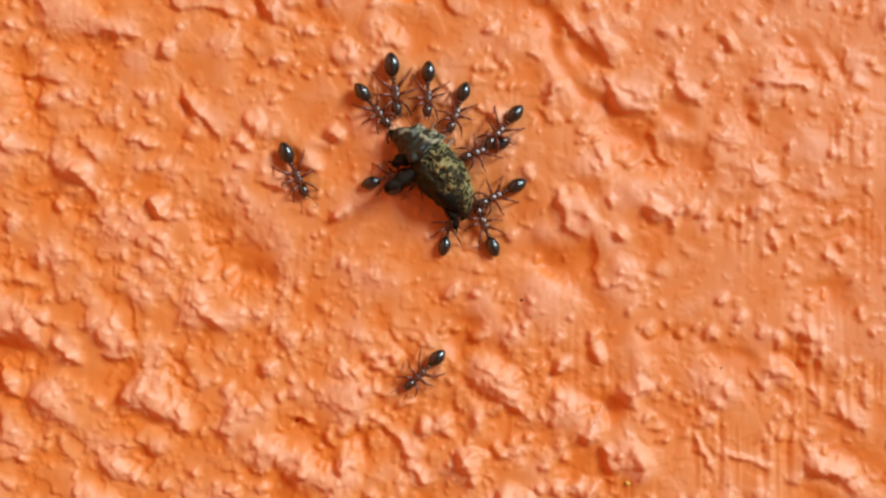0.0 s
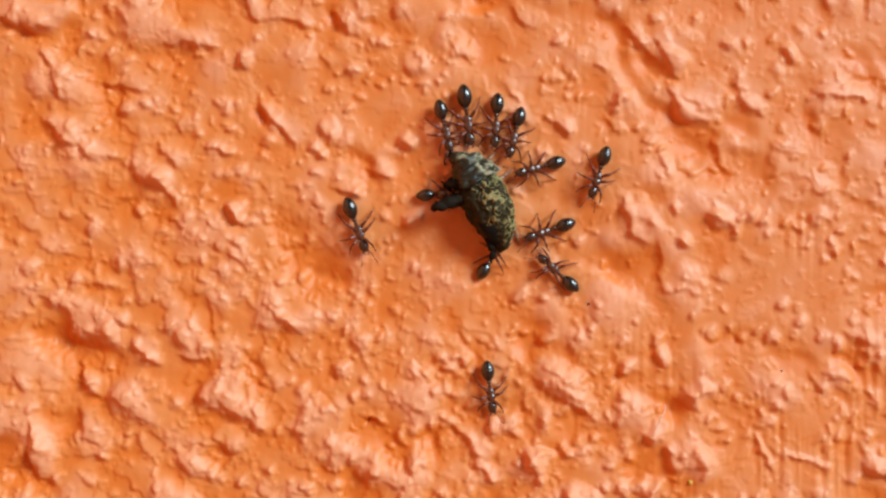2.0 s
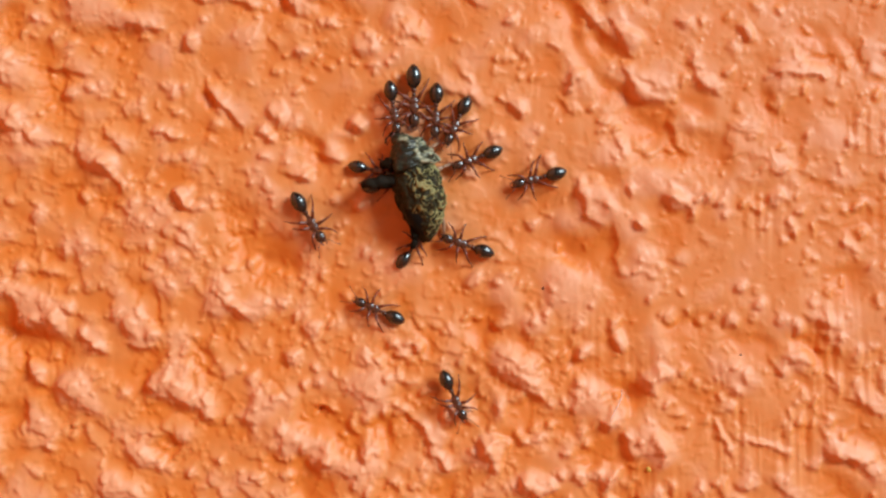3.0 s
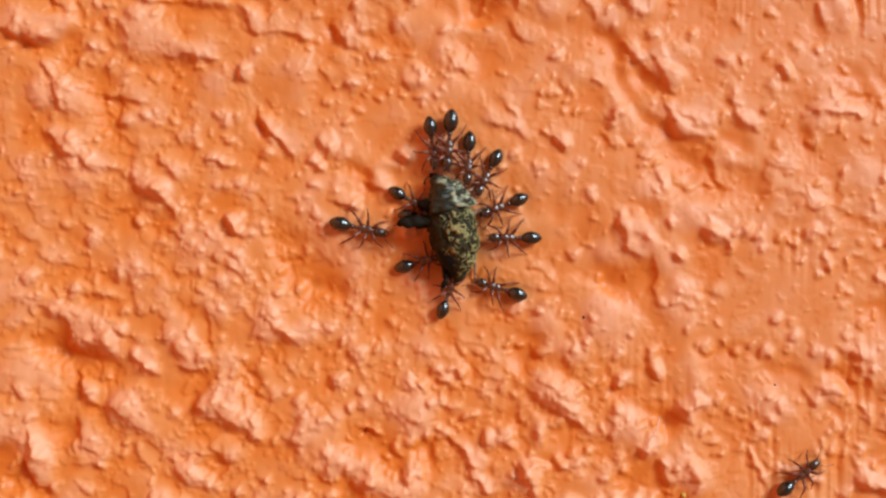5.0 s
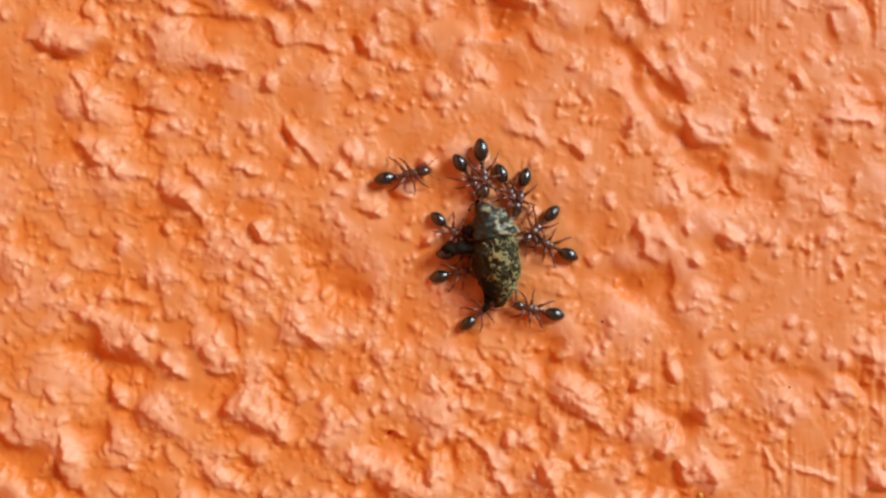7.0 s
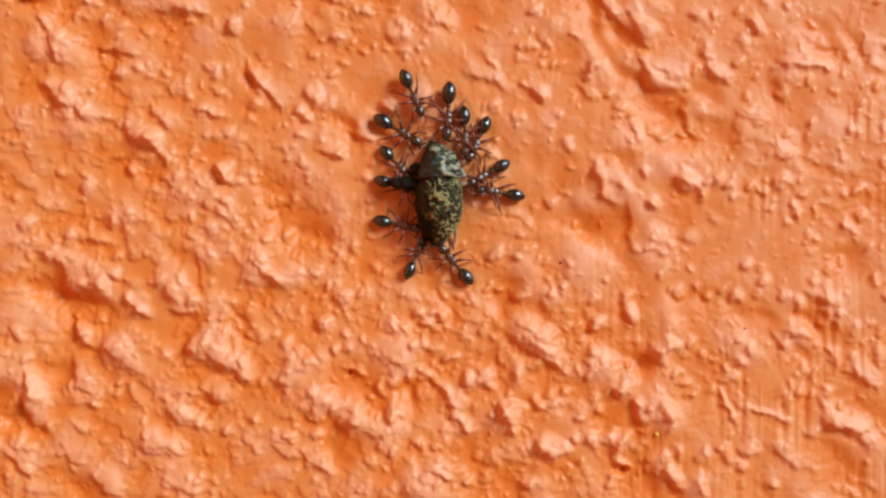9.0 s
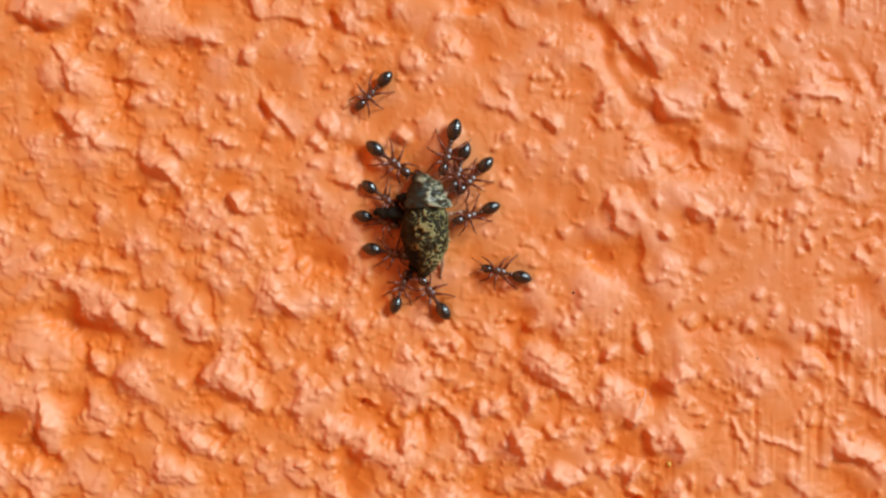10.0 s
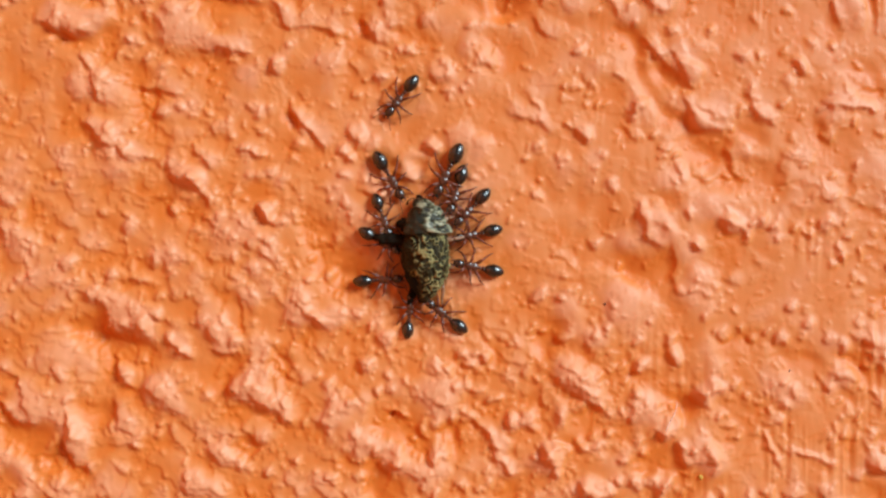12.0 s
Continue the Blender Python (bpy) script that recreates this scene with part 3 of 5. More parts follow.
# broken edges whose steep side looks down and towards negative x: both ends, height, depth behind the edge
for edge in (
    (-33.4, 11.9, -32.1, 9.1, 0.50, 2.5), (-32.3, 9.1, -31.4, 7.9, 0.25, 1.7), (-33.0, 6.7, -31.6, 5.2, 0.50, 2.3), (-31.6, 5.2, -29.9, 4.6, 0.50, 2.3), (-29.9, 4.3, -27.5, 4.1, 0.40, 2.0), (-29.5, 10.0, -27.8, 9.2, 0.30, 2.2), (-30.4, 7.6, -28.4, 7.2, 0.20, 2.3), (-28.4, 7.0, -26.4, 5.5, 0.25, 2.6), (-26.9, 4.6, -26.2, 2.4, 0.40, 2.6), (-26.2, 2.3, -24.0, 1.6, 0.40, 2.6), (-24.9, 4.8, -23.4, 3.5, 0.30, 2.3), (-17.3, 7.7, -14.7, 5.1, 0.45, 2.6), (-18.9, 11.8, -18.4, 10.7, 0.35, 1.3), (-29.2, 1.5, -26.8, 0.9, 0.25, 2.6), (-19.6, 0.3, -18.8, -0.5, 0.50, 0.9),
):
    ledge(*edge)
for edge in (
    (-21.6, -0.4, -20.5, -1.2, 0.20, 1.6), (-20.3, -1.7, -18.7, -2.5, 0.25, 2.0), (-21.2, 4.8, -19.7, 4.3, 0.25, 1.9), (-23.0, 6.8, -22.1, 6.1, 0.20, 1.3), (-24.7, 2.0, -23.3, 0.5, 0.25, 2.3), (-33.8, -2.0, -32.5, -3.1, 0.25, 2.0), (-32.0, -3.1, -29.6, -3.7, 0.25, 2.6), (-27.7, -3.9, -25.1, -3.9, 0.30, 2.6), (-26.4, 0.2, -25.9, -1.1, 0.15, 1.6), (-23.3, -3.4, -21.6, -3.4, 0.20, 2.0), (-36.4, 3.3, -35.1, 3.4, 0.20, 1.5), (-35.1, -0.3, -33.8, -1.3, 0.25, 2.0), (-19.6, -3.2, -18.1, -4.3, 0.30, 2.2), (-31.6, -5.0, -29.4, -5.4, 0.30, 2.6), (-29.8, -5.2, -28.1, -5.9, 0.30, 2.2),
):
    ledge(*edge)
for edge in (
    (-35.5, -5.5, -33.3, -5.9, 0.30, 2.6), (-16.2, -0.6, -15.5, -1.4, 0.20, 1.3), (-14.8, -2.1, -14.2, -2.9, 0.20, 1.3),
):
    ledge(*edge)
for edge in (
    (-11.0, 10.4, -10.3, 9.7, 0.25, 1.2), (-13.0, 11.6, -12.1, 10.8, 0.20, 1.4), (-6.0, 11.5, -5.3, 10.4, 0.25, 1.5), (-3.2, 12.6, -2.1, 11.3, 0.35, 2.0), (0.5, 9.6, 1.4, 8.5, 0.20, 1.6), (-0.8, 8.0, 1.4, 7.0, 0.25, 2.6), (1.4, 7.4, 2.7, 6.3, 0.25, 2.0), (-9.2, 3.2, -7.7, 2.5, 0.35, 1.9), (-12.9, 6.0, -12.1, 4.9, 0.30, 1.6), (-13.3, 0.8, -12.5, 0.1, 0.25, 1.3), (4.9, 10.9, 6.0, 9.8, 0.20, 1.8), (8.4, 8.3, 9.1, 7.7, 0.30, 1.2), (8.4, 7.0, 9.1, 5.9, 0.30, 1.5), (3.0, -2.8, 4.1, -3.7, 0.20, 1.6), (-6.9, 11.0, -6.0, 10.2, 0.20, 1.4),
):
    ledge(*edge)
for edge in (
    (9.7, 13.5, 10.5, 12.2, 0.30, 1.8), (11.4, 12.9, 13.2, 10.3, 0.50, 2.3), (12.9, 9.2, 13.6, 7.0, 0.40, 2.0), (13.6, 6.8, 16.2, 6.8, 0.35, 2.6), (14.0, 8.4, 15.4, 7.5, 0.30, 1.8), (17.5, 10.1, 18.1, 7.9, 0.30, 2.6), (18.0, 7.9, 19.3, 7.3, 0.35, 1.7), (16.0, 5.1, 16.5, 4.0, 0.35, 1.3), (16.5, 3.8, 17.6, 3.2, 0.35, 1.5), (13.4, 3.3, 14.3, 2.7, 0.30, 1.3), (20.2, 4.9, 20.3, 2.7, 0.20, 2.5), (20.2, 2.5, 22.4, 2.4, 0.25, 2.5), (22.4, 2.5, 24.1, 1.2, 0.25, 2.5), (15.8, -0.3, 17.4, -1.2, 0.30, 2.0), (18.0, -0.5, 19.8, -0.7, 0.25, 2.0),
):
    ledge(*edge)
for edge in (
    (11.7, 2.7, 12.3, 1.8, 0.25, 1.3), (9.3, 0.9, 9.8, -1.3, 0.40, 1.5), (9.8, -1.5, 10.9, -2.3, 0.35, 1.5), (13.2, -1.9, 13.9, -2.7, 0.25, 1.3), (21.0, 12.3, 21.4, 11.2, 0.30, 1.3), (16.8, 12.7, 17.5, 11.9, 0.20, 1.3), (23.6, 8.9, 24.5, 8.2, 0.25, 1.3), (23.7, -0.1, 24.6, -0.9, 0.30, 1.4), (25.4, 1.9, 26.5, 1.0, 0.25, 1.6), (27.6, 0.6, 29.8, 0.2, 0.25, 2.6), (28.3, -2.9, 28.5, -4.0, 0.40, 1.3), (28.5, -4.0, 29.6, -4.4, 0.35, 1.3), (29.9, 11.1, 30.6, 8.9, 0.35, 2.6), (30.6, 8.7, 31.5, 8.3, 0.30, 1.2), (23.6, 6.7, 24.1, 6.0, 0.20, 1.2),
):
    ledge(*edge)
for edge in (
    (20.6, 4.5, 22.3, 4.3, 0.20, 2.0), (24.6, -2.7, 25.4, -3.1, 0.25, 1.2), (26.7, -2.2, 27.8, -2.4, 0.20, 1.3), (30.2, -0.7, 30.7, -1.3, 0.20, 1.2), (16.3, -4.3, 17.0, -5.1, 0.25, 1.3), (18.3, -3.2, 18.7, -3.8, 0.20, 1.2), (25.8, 4.1, 25.9, 1.9, 0.15, 2.5), (26.2, 10.2, 28.8, 9.8, 0.20, 2.6),
):
    ledge(*edge)
for edge in (
    (-34.2, -6.3, -32.0, -6.6, 0.40, 2.5), (-32.0, -6.6, -31.1, -8.5, 0.50, 2.5), (-31.5, -8.9, -30.0, -9.6, 0.40, 1.9), (-30.0, -8.7, -28.9, -9.6, 0.50, 1.0), (-36.1, -9.4, -34.4, -9.4, 0.25, 2.0), (-27.4, -8.3, -25.7, -8.9, 0.40, 2.1), (-26.8, -9.8, -25.0, -11.3, 0.55, 1.5), (-23.3, -10.4, -21.3, -11.0, 0.55, 1.5), (-30.9, -11.1, -30.2, -12.4, 0.60, 1.8), (-30.2, -12.4, -29.6, -12.8, 0.30, 1.2), (-33.7, -13.1, -32.4, -13.3, 0.20, 1.5), (-28.0, -13.3, -26.7, -14.8, 0.45, 2.3), (-26.9, -14.8, -25.6, -15.4, 0.30, 1.7), (-34.3, -15.5, -34.1, -17.2, 0.40, 2.0), (-34.3, -17.7, -33.7, -19.4, 0.60, 1.8),
):
    ledge(*edge)
for edge in (
    (-33.7, -19.6, -32.6, -19.8, 0.40, 1.3), (-30.9, -15.0, -30.0, -16.8, 0.35, 2.2), (-30.0, -16.8, -28.2, -17.2, 0.30, 2.1), (-26.3, -17.2, -25.2, -18.3, 0.40, 1.8), (-29.3, -17.2, -28.9, -18.3, 0.25, 1.3), (-22.8, -16.7, -21.0, -17.4, 0.35, 2.1), (-21.0, -16.7, -19.1, -17.8, 0.40, 2.6), (-23.2, -18.2, -22.3, -19.5, 0.40, 1.8), (-22.2, -13.4, -21.5, -14.3, 0.30, 1.3), (-20.4, -15.0, -19.3, -15.0, 0.30, 1.3), (-18.9, -14.9, -17.1, -16.2, 0.40, 2.5), (-19.3, -10.6, -16.7, -13.0, 0.35, 2.6), (-25.6, -20.7, -24.7, -21.5, 0.40, 1.4), (-24.7, -21.5, -21.9, -21.5, 0.35, 2.6), (-17.5, -20.2, -16.7, -21.5, 0.30, 1.8),
):
    ledge(*edge)
for edge in (
    (-15.4, -21.0, -13.6, -21.9, 0.35, 2.2), (-36.0, -21.6, -34.1, -22.9, 0.40, 2.6), (-34.1, -22.9, -31.9, -22.9, 0.30, 2.5), (-31.9, -21.6, -29.7, -22.6, 0.35, 2.6), (-29.1, -23.5, -27.3, -24.8, 0.50, 2.5), (-23.8, -23.5, -21.6, -24.5, 0.40, 2.6), (-18.5, -6.5, -17.6, -7.3, 0.30, 1.4), (-16.8, -6.2, -15.7, -6.7, 0.25, 1.3), (-15.4, -8.0, -14.4, -8.8, 0.40, 1.6), (-15.4, -10.1, -14.6, -11.0, 0.30, 1.4), (-21.1, -6.7, -20.8, -8.9, 0.30, 2.5), (-22.0, -9.3, -21.1, -10.4, 0.25, 1.6), (-15.0, -14.1, -14.3, -14.5, 0.25, 1.2), (-16.5, -13.8, -15.6, -14.5, 0.25, 1.3), (-15.4, -15.8, -14.3, -16.4, 0.25, 1.5),
):
    ledge(*edge)
for edge in (
    (-14.9, -18.6, -13.6, -19.0, 0.35, 1.6), (-21.9, -18.9, -21.0, -19.8, 0.25, 1.4),
):
    ledge(*edge)
for edge in (
    (-11.9, -11.0, -11.3, -12.3, 0.35, 1.7), (-12.4, -13.6, -11.5, -14.5, 0.25, 1.4), (-6.3, -11.6, -5.6, -12.7, 0.40, 1.0), (-8.5, -8.3, -8.0, -9.6, 0.25, 1.6), (-10.6, -9.2, -9.8, -10.5, 0.25, 1.8), (-9.3, -15.1, -8.4, -15.5, 0.60, 0.7), (-3.9, -10.9, -3.2, -11.8, 0.30, 1.3), (-2.8, -10.9, -1.9, -11.8, 0.30, 1.4), (-3.0, -8.3, -2.2, -10.0, 0.30, 2.2), (-1.5, -9.2, 0.2, -10.2, 0.30, 2.4), (-1.1, -10.3, 0.7, -12.2, 0.35, 2.6), (2.4, -12.2, 3.1, -12.8, 0.30, 1.2), (3.1, -12.8, 6.6, -14.8, 0.55, 2.0), (-3.9, -15.1, -1.9, -17.0, 0.50, 1.5), (-6.3, -15.3, -5.8, -16.2, 0.25, 1.2),
):
    ledge(*edge)
for edge in (
    (-2.3, -14.0, -1.5, -14.4, 0.25, 1.2), (-3.7, -13.5, -3.0, -14.0, 0.20, 1.2), (0.5, -15.7, 1.6, -16.5, 0.35, 1.6), (-1.9, -17.7, -1.4, -19.0, 0.65, 1.6), (-1.4, -19.0, -0.3, -19.6, 0.50, 1.6), (2.3, -17.6, 2.6, -18.9, 0.70, 1.5), (2.6, -19.2, 3.4, -19.8, 0.50, 1.5), (-6.9, -18.1, -6.4, -19.0, 0.50, 1.8), (-9.9, -18.8, -9.5, -19.9, 0.40, 1.3), (-9.3, -19.9, -6.2, -20.3, 0.30, 2.6), (-13.2, -21.4, -11.6, -22.7, 0.50, 2.3), (-11.6, -22.7, -10.6, -23.2, 0.40, 1.3), (-7.5, -22.5, -6.6, -22.9, 0.40, 0.8), (-3.6, -22.7, -1.8, -23.5, 0.50, 2.0), (5.3, -20.4, 6.0, -21.3, 0.45, 1.3),
):
    ledge(*edge)
for edge in (
    (6.2, -21.3, 7.3, -21.5, 0.30, 1.3), (2.9, -21.8, 4.0, -22.0, 0.30, 1.3), (5.1, -17.8, 6.0, -18.5, 0.25, 1.3), (7.7, -17.8, 8.6, -18.5, 0.30, 1.3), (7.9, -15.4, 8.8, -15.6, 0.25, 1.2), (5.5, -8.2, 6.1, -9.1, 0.20, 1.3), (7.3, -22.6, 8.0, -23.5, 0.35, 1.3), (-12.3, -18.4, -11.9, -19.5, 0.25, 1.3),
):
    ledge(*edge)
for edge in (
    (11.8, -10.2, 12.4, -11.0, 0.30, 1.3), (13.8, -13.4, 14.6, -14.7, 0.55, 1.5), (15.9, -13.6, 16.6, -14.0, 0.20, 1.2), (10.7, -16.5, 11.6, -16.9, 0.45, 1.5), (12.5, -17.8, 12.9, -18.9, 0.50, 1.3), (12.9, -18.9, 15.5, -18.8, 0.30, 2.6), (10.3, -20.0, 11.2, -21.3, 0.45, 1.8), (11.0, -21.9, 12.1, -22.6, 0.80, 0.9), (15.1, -22.3, 16.0, -24.5, 0.70, 1.5), (19.0, -16.4, 20.3, -18.8, 0.35, 0.7), (19.0, -15.8, 20.3, -16.0, 0.30, 1.5), (21.2, -17.9, 24.5, -18.8, 0.35, 0.6), (23.1, -12.0, 24.0, -13.3, 0.30, 1.8), (24.2, -12.5, 26.2, -12.5, 0.45, 1.3), (20.3, -13.8, 21.0, -14.7, 0.40, 1.3),
):
    ledge(*edge)
for edge in (
    (17.5, -14.3, 17.9, -14.5, 0.20, 1.2), (17.9, -9.0, 18.7, -9.5, 0.25, 1.2), (22.0, -6.8, 22.4, -7.5, 0.20, 1.2), (27.0, -10.3, 28.6, -12.0, 0.40, 2.6), (27.3, -13.3, 28.1, -14.2, 0.40, 1.4), (25.9, -9.0, 27.0, -9.4, 0.30, 1.3), (29.0, -14.6, 30.8, -16.1, 0.40, 2.6), (31.0, -13.3, 31.6, -14.4, 0.35, 1.5), (26.8, -16.8, 27.3, -18.1, 0.25, 1.6), (27.3, -18.8, 29.0, -19.2, 0.45, 2.1), (29.0, -19.2, 30.8, -20.7, 0.35, 2.6), (23.0, -20.8, 24.7, -22.3, 0.35, 2.6), (24.7, -22.5, 26.5, -22.9, 0.20, 2.1), (22.8, -23.6, 23.6, -24.2, 0.45, 1.3), (17.7, -21.2, 18.2, -21.9, 0.35, 1.2),
):
    ledge(*edge)
for edge in (
    (20.3, -22.1, 21.0, -22.9, 0.35, 1.3), (19.3, -21.2, 19.9, -21.9, 0.30, 1.2), (21.2, -21.2, 22.3, -21.3, 0.30, 1.3), (29.9, -23.8, 31.0, -24.2, 0.35, 1.3), (16.2, -16.2, 16.8, -16.2, 0.25, 1.2), (13.4, -22.8, 14.3, -23.0, 0.30, 1.2),
):
    ledge(*edge)
for edge in (
    (-36.5, 14.5, -33.1, 13.6, 0.50, 2.9), (-35.1, 18.3, -34.0, 17.8, 0.30, 1.4), (-32.5, 16.6, -31.4, 15.7, 0.35, 1.6), (-32.5, 17.9, -32.3, 16.6, 0.30, 1.5), (-28.9, 15.1, -27.8, 14.7, 0.25, 1.3), (-27.2, 17.2, -25.9, 16.6, 0.40, 1.6), (-25.9, 16.6, -19.5, 16.4, 0.35, 1.5), (-22.7, 19.8, -21.7, 18.5, 0.45, 1.9), (-24.6, 17.9, -23.4, 17.0, 0.30, 1.8), (-21.5, 19.4, -19.5, 18.8, 0.25, 2.3), (-18.7, 16.0, -17.6, 14.5, 0.45, 2.1), (-16.8, 17.9, -15.5, 17.0, 0.40, 1.8), (-14.0, 18.6, -13.2, 18.1, 0.25, 1.2), (-11.0, 20.9, -9.3, 19.6, 0.35, 2.4), (-11.9, 14.7, -10.3, 13.2, 0.60, 2.5),
):
    ledge(*edge)
for edge in (
    (-7.2, 15.4, -6.6, 14.3, 0.25, 1.4), (-16.6, 14.3, -14.4, 13.7, 0.30, 2.6), (-14.9, 13.9, -13.6, 13.7, 0.20, 1.5),
):
    ledge(*edge)
for edge in (
    (-1.2, 18.6, -0.2, 17.7, 0.55, 2.0), (-0.2, 17.7, 1.5, 17.3, 0.40, 2.0), (1.5, 17.3, 1.9, 16.2, 0.30, 1.3), (0.9, 15.4, 2.4, 13.9, 0.30, 2.4), (6.8, 16.9, 7.5, 15.8, 0.30, 1.4), (7.7, 19.9, 9.6, 17.1, 0.40, 2.9), (9.6, 16.9, 10.2, 16.1, 0.40, 1.2), (10.2, 15.6, 11.5, 15.8, 0.40, 1.5), (12.8, 19.7, 13.2, 18.4, 0.25, 1.5), (9.4, 19.7, 10.7, 19.0, 0.20, 1.6), (17.0, 20.8, 18.3, 18.8, 0.40, 2.0), (20.7, 18.2, 21.3, 16.9, 0.35, 1.6), (22.6, 17.4, 23.4, 16.7, 0.25, 1.2), (24.1, 16.3, 24.5, 15.0, 0.45, 1.5), (17.9, 15.4, 18.3, 14.6, 0.25, 1.2),
):
    ledge(*edge)
for edge in (
    (25.3, 19.3, 25.6, 18.4, 0.20, 1.2), (27.3, 17.2, 27.5, 14.6, 0.25, 2.6),
):
    ledge(*edge)

# smaller broken edges between them
for edge in (
    (-28.8, 9.4, -25.7, 9.0, 0.49, 2.4), (-30.4, 4.5, -29.3, 4.0, 0.31, 1.4), (-17.2, 7.8, -16.4, 6.0, 0.38, 1.8), (-24.4, 12.4, -21.1, 12.3, 0.49, 2.4),
    (-13.1, 4.5, -12.6, 4.0, 0.26, 1.2), (-11.9, 1.8, -10.2, 1.5, 0.36, 1.7), (-6.9, 5.0, -6.2, 4.8, 0.26, 1.2), (-6.6, -0.8, -5.9, -1.1, 0.26, 1.2),
    (10.4, 12.4, 11.9, 11.2, 0.37, 1.7), (12.2, 3.9, 12.7, 2.6, 0.32, 1.5), (24.0, 8.6, 27.3, 8.4, 0.49, 2.4), (3.9, 6.5, 5.7, 5.9, 0.37, 1.8),
):
    ledge(*edge)
for edge in (
    (-33.0, -6.8, -31.3, -7.0, 0.35, 1.6), (-28.9, -9.5, -28.0, -9.7, 0.28, 1.3), (-16.8, -6.8, -15.1, -8.7, 0.30, 1.6), 
    (-30.8, -17.8, -28.9, -18.0, 0.37, 1.7), (-25.5, -20.6, -22.8, -21.3, 0.45, 2.2), (-6.3, -18.9, -4.9, -18.5, 0.33, 1.5), (-2.4, -16.3, -1.2, -18.3, 0.41, 2.0),
    (9.3, -11.9, 10.0, -12.0, 0.26, 1.2), (15.4, -20.7, 16.0, -21.7, 0.31, 1.4), (27.6, -19.2, 30.5, -19.7, 0.47, 2.3), (26.6, -9.4, 28.1, -9.9, 0.34, 1.6),
):
    ledge(*edge)
for edge in (
    (-0.4, -16.1, 0.5, -16.4, 0.29, 1.3), (28.4, -15.0, 29.7, -15.3, 0.32, 1.5), (9.3, -18.3, 10.0, -18.6, 0.27, 1.2), (-34.4, 14.0, -32.9, 13.7, 0.34, 1.6),
    (8.8, 17.9, 10.2, 16.8, 0.36, 1.7), (-39.3, -12.2, -38.1, -12.7, 0.32, 1.5), (-38.1, -12.8, -37.3, -15.2, 0.43, 2.1), (-39.3, -14.8, -38.1, -16.2, 0.37, 1.7),
    (-34.5, -16.6, -34.1, -18.3, 0.36, 1.7), (-21.7, -24.7, -19.7, -25.0, 0.39, 1.9), (-38.3, -25.8, -36.6, -26.1, 0.36, 1.7), (26.0, -25.2, 27.4, -25.5, 0.33, 1.5),
):
    ledge(*edge)
for edge in (
    (-39.4, -1.4, -37.1, -2.9, 0.45, 2.2),
    (11.9, -2.2, 12.3, -5.6, 0.28, 1.3), (12.3, -5.9, 14.9, -6.1, 0.25, 1.2), (11.8, -9.9, 12.6, -11.3, 0.28, 1.3), (26.9, -8.4, 27.2, -9.5, 0.28, 1.2),
    (23.9, -13.0, 26.0, -13.2, 0.25, 1.1), (21.5, 11.8, 22.2, 10.8, 0.22, 1.2),
):
    ledge(*edge)

# two small pits
lump(-9.0, -15.4, 0.36, 0.26, 20, -1.0)
lump(11.5, -22.7, 0.42, 0.24, 0, -1.0)
relief = soften(relief, 0.065) + 0.003 * (0.3 + 0.7 * coarse) * grain(0.16)
relief = (0.96 - 0.13 * brushed) * (relief - relief.mean())
# light painted into the colour: paler where the plaster stands proud, 0 to 1
CREST_LIGHT = step_up(soften(relief, 0.22) - soften(relief, 1.7) + 0.04 * grain(0.5), -0.30, 0.42)
EDGE = step_up(np.minimum(np.minimum(XX - X0, X1 - XX), np.minimum(ZZ - Z0, Z1 - ZZ)), 0, 1.5)


def wall_height(x, z, r=0.0):
    """How far the wall stands out at x, z on it (millimetres); with r, the mean over that radius."""
    k = int(r / STEP)
    i, j = int(round((x - X0) / STEP)), int(round((z - Z0) / STEP))
    if i < 0 or j < 0 or i >= NX or j >= NZ:
        return 0.0
    return float((relief * EDGE)[max(j - k, 0):j + k + 1, max(i - k, 0):i + k + 1].mean()) if k else float(relief[j, i] * EDGE[j, i])


def spread_axis(inner, lo, hi):
    """The fine axis with ever wider steps out to lo and hi."""
    a, b = list(inner), []
    s = STEP
    while a[-1] < hi:
        s *= 1.28
        a.append(min(a[-1] + s, hi))
    s, v = STEP, inner[0]
    while v > lo:
        s *= 1.28
        v = max(v - s, lo)
        b.append(v)
    return np.array(b[::-1] + a), len(b)


